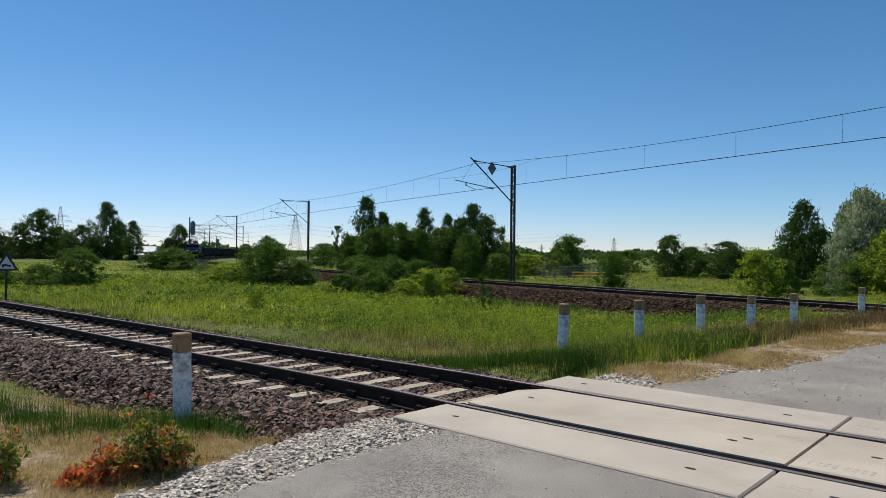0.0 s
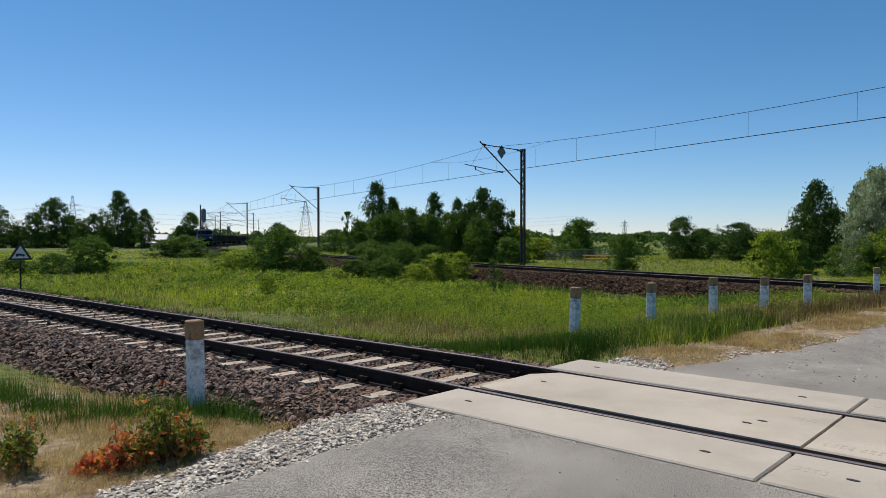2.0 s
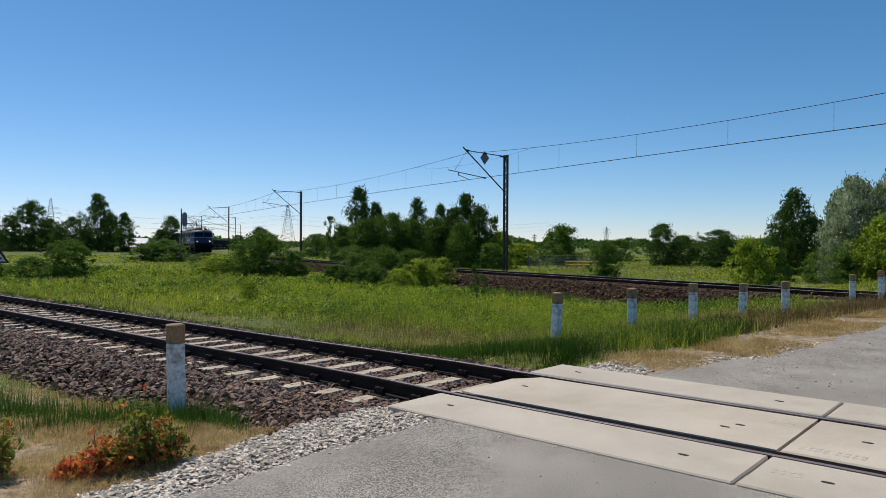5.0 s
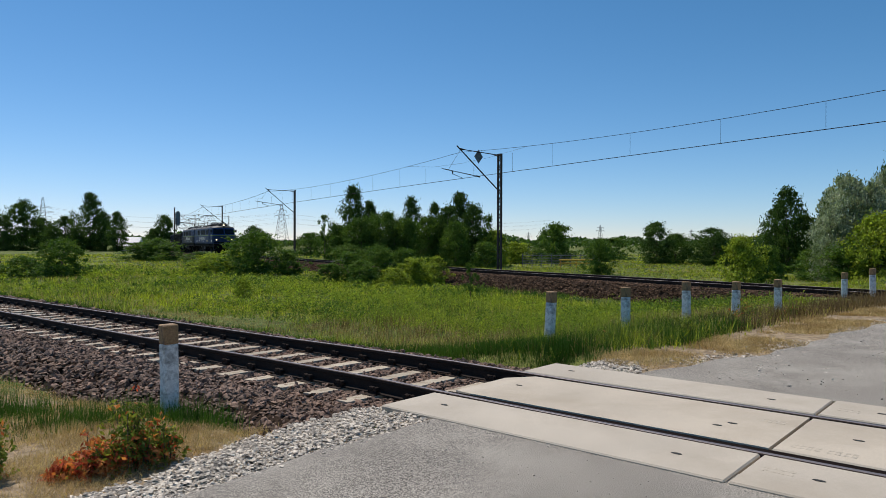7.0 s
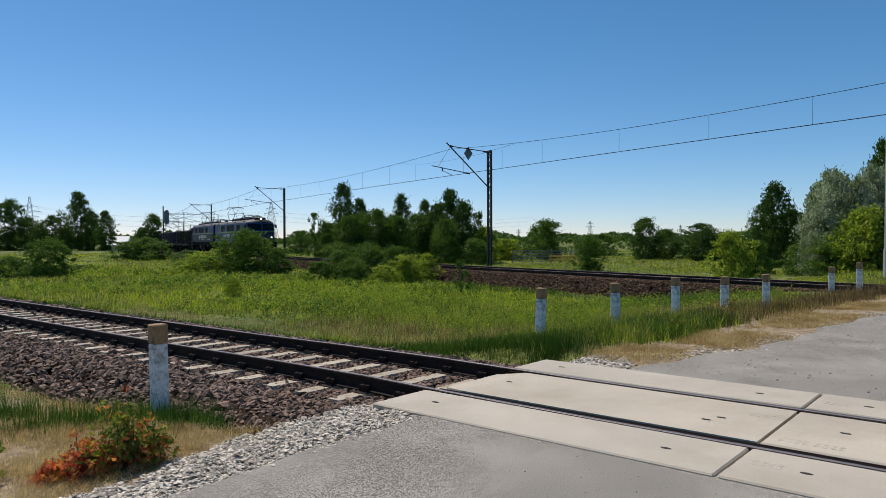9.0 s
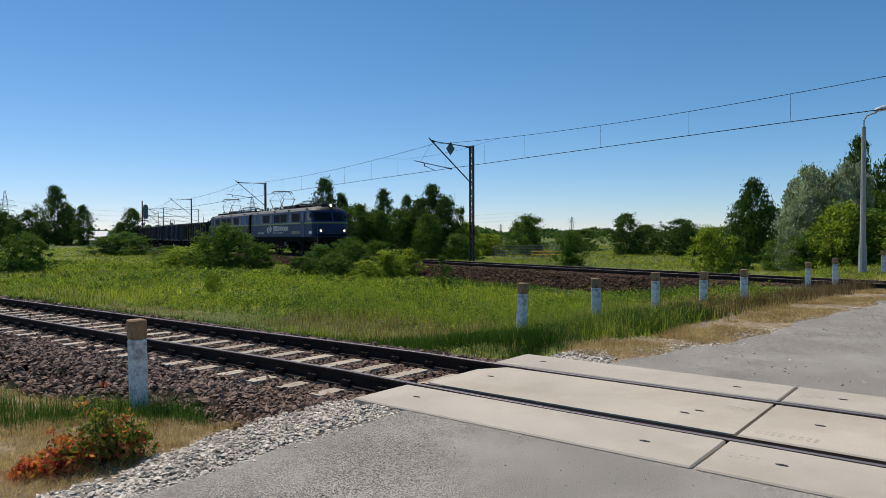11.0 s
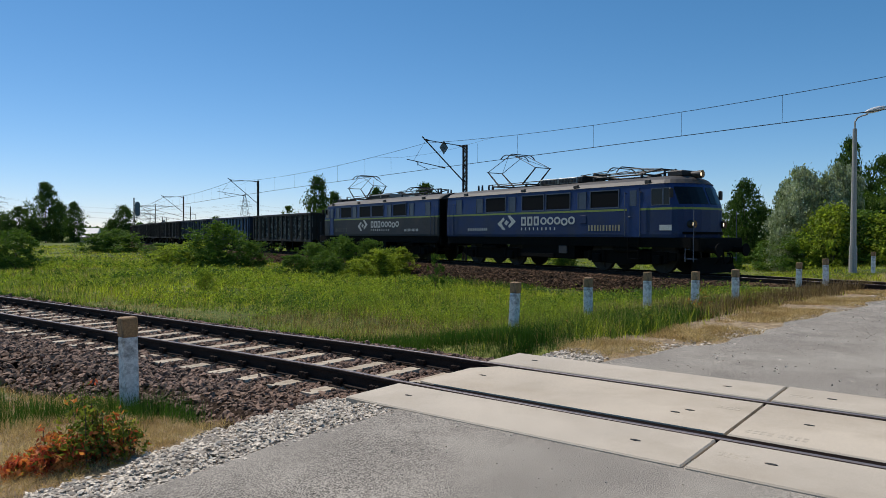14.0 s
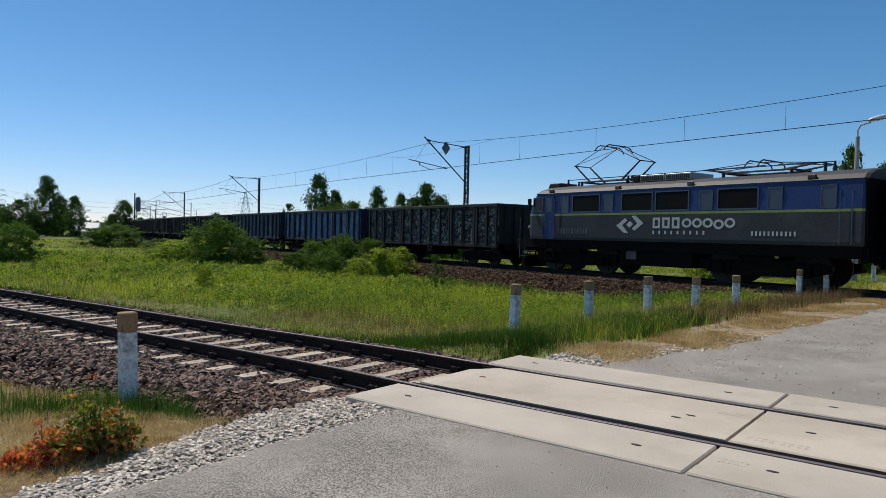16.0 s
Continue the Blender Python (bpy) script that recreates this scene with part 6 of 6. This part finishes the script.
    V = np.concatenate([V, blades(x, y, ground_z(x, y) - 0.01, 0.17 * r.uniform(0.4, 1.4, len(x)), np.full(len(x), 0.006), r, 0.3, 6, 0.05)])
    # a low mossy strip at the corner of the gravel
    q3, u3 = r.normal(4.05, 0.10, 260), r.uniform(-6.1, -5.4, 260)
    x, y = place(u3, q3)
    V = np.concatenate([V, blades(x, y, ground_z(x, y), 0.05 * r.uniform(0.5, 1.4, len(x)), np.full(len(x), 0.006), r, 0.8, 6, 0.04)])
    tagged(polys("green_tufts", V, 3, M_GRASSDK), "green grass tufts at the foot of the ballast", "grass", kind="stuff")


verge_plants()


def young_plant(x, y, h, seed, red, label, stems=7, nodes=16, leaf=0.020, wide=0.35):
    """A low sapling: leaning stems, each node with a fan of narrow leaflets."""
    r = np.random.default_rng(seed)
    g = float(ground_z(x, y)) + 0.0
    e = empty("sapling", label, "sapling", Matrix.Translation((x, y, g)), "saplings on the verge")
    pts, high = [], []
    for k in range(stems):
        a, ln = r.uniform(0, 2 * pi), h * (1.0 if k == 0 else r.uniform(0.45, 0.9))
        lean = 0.05 if k == 0 else r.uniform(0.5, 1.4) * wide
        b0 = Vector((r.normal(0, 0.025), r.normal(0, 0.025), -0.01))
        tip = b0 + Vector((cos(a) * ln * lean, sin(a) * ln * lean, ln))
        bm = bmesh.new(); rod(bm, b0, tip, 0.005, 0.002, 5)
        part("stem", bm, M_BARK, e)
        for q in r.uniform(0.15, 1.0, nodes):
            c = np.array(b0.lerp(tip, q)) + r.normal(0, 0.03 + 0.05 * (1 - q), 3) * np.array([1, 1, 0.5])
            for i in range(5):
                pts.append(c + r.normal(0, 0.016, 3)); high.append(max(0.005, c[2]) / h)
    P, Q = np.array(pts), np.array(high)
    P[:, 2] = np.maximum(P[:, 2], 0.015)
    turn = np.abs(Q - 0.55) * 0.7 - 0.2 + red          # green in the middle, red at the foot and the tip
    isred = r.uniform(0, 1, len(Q)) < turn
    for sel, m, nm in ((isred, M_LEAFRED, "red_leaves"), (~isred, M_LEAFYOUNG, "green_leaves")):
        if sel.any():
            polys(nm, leaf_quads(P[sel], np.full(int(sel.sum()), leaf), r, 2.4), 4, m, e, "orange-red young leaves" if nm == "red_leaves" else "glossy green leaves")


for x, y, h, seed, red, wide in ((-2.22, 5.24, 0.60, 1, 0.25, 0.25), (-2.12, 5.22, 0.36, 2, 0.45, 0.5), (-2.30, 5.16, 0.30, 3, 0.55, 0.6), (-2.04, 5.34, 0.40, 6, 0.3, 0.4), (-2.44, 5.02, 0.32, 7, 0.95, 0.4), (-2.36, 5.08, 0.2, 8, 0.9, 0.6), (-2.62, 5.02, 0.13, 9, 1.0, 0.6)):
    young_plant(x, y, h, seed, red, "knee-high sapling with orange-red and green leaves", 8, 18, wide=wide)
for x, y, h, seed, red in ((6.75, 14.9, 0.4, 21, 0.3), (6.3, 14.4, 0.3, 22, 0.35), (8.2, 15.6, 0.32, 23, 0.2), (4.45, 11.9, 0.42, 24, 0.0), (2.9, 11.3, 0.25, 25, 0.0), (6.95, 15.1, 0.45, 26, 0.1)):
    young_plant(x, y, h, seed, red, "thin weed with reddish leaves on the dry verge", 5, 10, 0.026)
young_plant(-3.15, 5.05, 0.42, 4, 0.25, "small green sapling with a few red leaves")
young_plant(-3.3, 5.2, 0.36, 5, 0.2, "small green sapling with a few red leaves")


# ---- lineside things ----
def street_lamp(x, y):
    e = empty("street_lamp", "tall grey concrete street lamp with a curved arm", "street lamp", Matrix.Translation((x, y, -0.12)))
    bm = bmesh.new(); rod(bm, (0, 0, -0.3), (0, 0, 6.45), 0.14, 0.085, 10); part("pole", bm, M_LAMPPOST, e)
    bm = bmesh.new(); rod(bm, (0, 0, 0.0), (0, 0, 1.25), 0.17, 0.16, 12); part("base", bm, M_LAMPPOST, e)
    pts = [(0.0, 6.4), (0.0, 6.75), (0.10, 6.93), (0.28, 7.01), (0.5, 7.07)]
    bm = bmesh.new()
    for (a, b), (c, d) in zip(pts, pts[1:]):
        rod(bm, (a * 0.93, -a * 0.35, b), (c * 0.93, -c * 0.35, d), 0.035)
    part("arm", bm, M_LAMPPOST, e)
    bm = bmesh.new(); bmesh.ops.create_uvsphere(bm, u_segments=14, v_segments=8, radius=1)
    m = Matrix.Translation((0.76, -0.27, 7.26)) @ Matrix.Rotation(radians(-20), 4, 'Z') @ Matrix.Rotation(radians(-14), 4, 'Y') @ Matrix.Diagonal((0.46, 0.16, 0.12, 1))
    bmesh.ops.transform(bm, matrix=m, verts=bm.verts)
    part("lamp_head", bm, mat("lamp_head_grey", (0.55, 0.56, 0.57), 0.4), e, "pale grey lamp head", smooth=True)


street_lamp(20.35, 29.6)


def warning_sign(x, y):
    e = empty("warning_sign", "white triangular warning sign with dark border on a post", "road sign", pose(x, y, -0.55, 0, 0, 32))
    bm = bmesh.new(); rod(bm, (0, 0.03, -0.2), (0, 0.03, 1.95), 0.035); part("post", bm, M_MAST, e)
    def tri(s, y0, y1, z):
        b = bmesh.new(); prism(b, ((-0.52 * s, z - 0.3 * s), (0.52 * s, z - 0.3 * s), (0, z + 0.6 * s)), y0, y1); return b
    part("border", tri(0.85, -0.01, 0.01, 1.55), mat("sign_black", (0.02, 0.02, 0.025), 0.5), e, "black border plate")
    part("panel", tri(0.58, -0.016, -0.011, 1.54), mat("sign_white", (0.6, 0.61, 0.6), 0.4), e, "white panel")
    bm = bmesh.new(); box(bm, -0.16, 0.05, -0.021, -0.017, 1.47, 1.56); box(bm, 0.05, 0.17, -0.021, -0.017, 1.47, 1.53); box(bm, -0.15, -0.09, -0.021, -0.017, 1.43, 1.47); box(bm, 0.08, 0.14, -0.021, -0.017, 1.43, 1.47)
    part("pictogram", bm, mat("sign_ink", (0.02, 0.02, 0.025), 0.5), e, "dark vehicle pictogram")


warning_sign(-17.9, 28.6)


def rail_signal(s, off, h, w=0.9):
    x, y, nx, ny, a = far_track(s, off)
    e = empty("railway_signal", "dark railway colour-light signal on a steel mast", "railway signal", pose(x, y, -0.6, 0, 0, math.degrees(a) - 90 + 35))
    bm = bmesh.new(); rod(bm, (-w * 0.7, 0, 0), (-w * 0.7, 0, h + 0.4), 0.09, None, 8); rod(bm, (-w * .5, -0.2, 0.3), (-w * .5, -0.2, h - 1.2), 0.03); part("mast", bm, M_MAST, e)
    bm = bmesh.new()
    pts = [(w * 0.5 * cos(t), h - 0.6 + w * 0.5 * sin(t)) for t in np.linspace(0, pi, 9)] + [(w * 0.5 * cos(t), h - 2.0 + w * 0.5 * sin(t)) for t in np.linspace(pi, 2 * pi, 9)]
    prism(bm, pts, -0.05, 0.05)
    part("back_board", bm, mat("signal_back", (0.11, 0.15, 0.18), 0.5), e, "oval blue-grey back board")
    bm = bmesh.new(); box(bm, -w * .7, w * .3, -0.3, 0.3, h - 2.7, h - 2.6); part("platform", bm, M_MAST, e)
    for k in range(3):
        bm = bmesh.new(); rod(bm, (0, 0.05, h - 0.6 - 0.6 * k), (0, 0.25, h - 0.6 - 0.6 * k), 0.12, None, 10); part("lamp", bm, M_STEELDK, e)


rail_signal(83.7, 3.1, 7.3)
rail_signal(157.0, -6.0, 6.0, 0.7)


def relay_box(x, y):
    e = empty("relay_box", "small white trackside relay box on a short post", "relay box", pose(x, y, float(ground_z(x, y)), 0, 0, 20))
    bm = bmesh.new(); rod(bm, (0, 0, -0.2), (0, 0, 0.55), 0.07, None, 8); part("post", bm, M_MAST, e)
    bm = bmesh.new(); box(bm, -0.26, 0.26, -0.18, 0.18, 0.5, 0.92, None, 0.02); part("cabinet", bm, M_LAMPPOST, e, "grey-white steel cabinet")
    bm = bmesh.new(); box(bm, -0.3, 0.3, -0.22, 0.22, 0.92, 0.98, None, 0.015); part("lid", bm, M_WHITEPOST, e, "white overhanging lid")


relay_box(-8.1, 65.5)


def side_masts():
    """Masts of the sidings farther back along the line."""
    for s, off, h in ((122, -10, 7.4), (175, -14, 7.2)):
        lattice_mast(s, h, off)


def pylon(x, y, h, base, arms, label="grey steel lattice power line pylon far off"):
    e = empty("power_pylon", label, "pylon", pose(x, y, -0.7, 0, 0, 25), "power line pylons")
    wd = lambda z: base * (1 - z / h) ** 0.9 * 0.5 + 0.35
    bm = bmesh.new()
    r = 0.11 * (y / 430) ** 0.5
    zs = [h * k / 11 for k in range(12)]
    for sx in (-1, 1):
        for sy in (-1, 1):
            for a, b in zip(zs, zs[1:]):
                rod(bm, (sx * wd(a), sy * wd(a), a), (sx * wd(b), sy * wd(b), b), r, None, 4)
    part("legs", bm, M_PYLON, e)
    bm = bmesh.new()
    for k, (a, b) in enumerate(zip(zs, zs[1:])):
        for s in (-1, 1):
            rod(bm, (-wd(a), s * wd(a), a), (wd(b), s * wd(b), b), r * 0.6, None, 4); rod(bm, (wd(a), s * wd(a), a), (-wd(b), s * wd(b), b), r * 0.6, None, 4)
            rod(bm, (s * wd(a), -wd(a), a), (s * wd(b), wd(b), b), r * 0.6, None, 4)
    part("lacing", bm, M_PYLON, e)
    for z, w in arms:
        bm = bmesh.new()
        for s in (-1, 1):
            rod(bm, (0, 0, z + 0.8), (s * w, 0, z), r, None, 4); rod(bm, (0, 0, z - 0.3), (s * w, 0, z), r, None, 4)
            rod(bm, (s * w, 0, z), (s * w, 0, z - 1.6), r * 0.7, None, 4)
        part("cross_arm", bm, M_PYLON, e)


M_PYLON = mat("pylon_steel", (0.16, 0.165, 0.18), 0.7, 0.3, var=0.2)
def at_px(px, d):
    return (px - 784) / 1230.6 * d, d
pylon(*at_px(108, 430), 30, 6.0, ((24, 4.5), (21, 6.0), (18, 4.8)))
pylon(*at_px(524, 510), 31, 9.0, ((26, 3.5), (22.5, 5.0)))
pylon(*at_px(1088, 900), 27, 6.0, ((24, 5.0), (20, 6.5)))
pylon(*at_px(960, 1300), 24, 5.0, ((21, 5.0), (17, 6.5)))
pylon(*at_px(1251, 1100), 26, 5.0, ((23, 5.0), (19, 6.5)))
pylon(*at_px(14, 330), 11.5, 7.0, ((11.0, 3.2),), "dark steel lattice pole far off")


def power_lines():
    e = empty("power_line", "thin sagging power line wires far across the meadow", "power line")
    A, B, C = Vector((*at_px(-420, 400), 0)), Vector((*at_px(108, 430), 0)), Vector((*at_px(524, 510), 0))
    for z, w in ((23.3, 4.5), (20.2, 6.0), (16.8, 4.8)):
        for s in (-1, 1):
            for p, q in ((A, B), (B, C), (C, Vector((*at_px(1000, 640), 0)))):
                pts = []
                for k in np.linspace(0, 1, 12):
                    v = p.lerp(q, k); pts.append((v.x + s * w * 0.5, v.y + s * w * 0.8, z - 22 * k * (1 - k)))
                wire("conductor", pts, 0.022, e)


power_lines()


def farmhouse(px, d, w, h, label):
    x, y = at_px(px, d)
    e = empty("house", label, "house", pose(x, y, -0.75, 0, 0, 12))
    mw = mat("house_wall", (0.4, 0.38, 0.34), 0.9, var=0.2)
    bm = bmesh.new(); box(bm, -w / 2, w / 2, -3.5, 3.5, 0, h); part("wall", bm, mw, e)
    bm = bmesh.new()
    vs = [bm.verts.new(p) for p in ((-w / 2 - 0.4, -4, h), (w / 2 + 0.4, -4, h), (w / 2 + 0.4, 4, h), (-w / 2 - 0.4, 4, h), (-w / 2 - 0.4, 0, h + 2.4), (w / 2 + 0.4, 0, h + 2.4))]
    for q in ((0, 1, 5, 4), (2, 3, 4, 5), (0, 4, 3), (1, 2, 5), (3, 2, 1, 0)):
        bm.faces.new([vs[i] for i in q])
    part("roof", bm, mat("house_roof_pale", (0.62, 0.62, 0.62), 0.6, var=0.15), e, "pale grey gabled roof")
    for k in (-0.25, 0.2):
        bm = bmesh.new(); box(bm, w * k - 0.5, w * k + 0.5, -3.56, -3.48, h * 0.4, h * 0.8); part("window", bm, M_GLASSDK, e)


farmhouse(258, 195, 5.5, 1.5, "small far house with a pale grey roof behind bushes")
side_masts()


def far_fence():
    x, y = at_px(1018, 70)
    e = empty("fence", "grey mesh fence panels in the meadow", "fence", pose(x, y, -0.7, 0, 0, 6))
    for k in range(9):
        bm = bmesh.new(); rod(bm, (-4 + k * 1.0, 0, 0), (-4 + k, 0, 1.3), 0.04); part("fence_post", bm, M_PYLON, e)
    for z in np.arange(0.15, 1.3, 0.16):
        bm = bmesh.new(); rod(bm, (-4, 0, z), (4, 0, z), 0.02); part("fence_wire", bm, M_PYLON, e)
    e = empty("pipe_barrier", "low yellow steel pipe barrier in the meadow", "barrier", pose(*at_px(1045, 66), -0.7, 0, 0, -4))
    my = mat("yellow_paint", (0.55, 0.33, 0.04), 0.5, var=0.2)
    bm = bmesh.new(); rod(bm, (-1.6, 0, 0.75), (1.6, 0, 0.75), 0.07); rod(bm, (-1.6, 0, 0.45), (1.6, 0, 0.45), 0.05); part("rail_bar", bm, my, e)
    for xx in (-1.5, 0, 1.5):
        bm = bmesh.new(); rod(bm, (xx, 0, 0), (xx, 0, 0.78), 0.05); part("bar_post", bm, my, e)
    e = empty("concrete_marker", "small white concrete marker beside the line", "marker", pose(-7.9, 62.0, -0.7, 0, 0, 20))
    bm = bmesh.new(); box(bm, -0.2, 0.2, -0.2, 0.2, 0, 0.75, None, 0.03); part("block", bm, M_WHITEPOST, e)
    bm = bmesh.new(); box(bm, -0.24, 0.24, -0.24, 0.24, 0.75, 0.85, None, 0.02); part("cap", bm, M_LAMPPOST, e)


far_fence()


# ---- what moves ----
def train_pose(s_front, ahead, half_pivot, turned=False):
    """Pose of a vehicle whose middle is that far behind the train's front, standing on its two pivots."""
    s = s_front + ahead
    ax, ay = far_track(s - half_pivot)[:2]
    bx, by = far_track(s + half_pivot)[:2]
    yaw = math.degrees(atan2(ay - by, ax - bx))
    return pose((ax + bx) / 2, (ay + by) / 2, 0.0, 0, 0, yaw + (180 if turned else 0))


def motions():
    front = lambda t: -37.30 + 10.739 * (16 - t) + 0.030 * (16 - t) ** 2      # the train slows a little as it comes
    times = [k * 0.5 for k in range(33)]
    train = [(section_a, 7.965, 4.25, False, 0.625), (section_b, 23.95, 4.25, True, 0.625)]
    train += [(w, 39.45 + 14.07 * k, 4.5, False, 0.46) for k, w in enumerate(wagons)]
    for k, (ob, ahead, half, turned, r) in enumerate(train):
        walk(ob, [(t, train_pose(front(t), ahead, half, turned)) for t in times])
        if k < 6:
            step = 2 if r > 0.5 else 1
            for w in [c for c in ob.children if c.name.startswith("wheelset")]:
                base = w.location.copy()
                turn = -1 if turned else 1
                walk(w, [(f / FPS, pose(base.x, 0, base.z + FAR_Z, 0, turn * math.degrees((front(0) - front(f / FPS)) / r), 0)) for f in range(0, 481, step)])


motions()
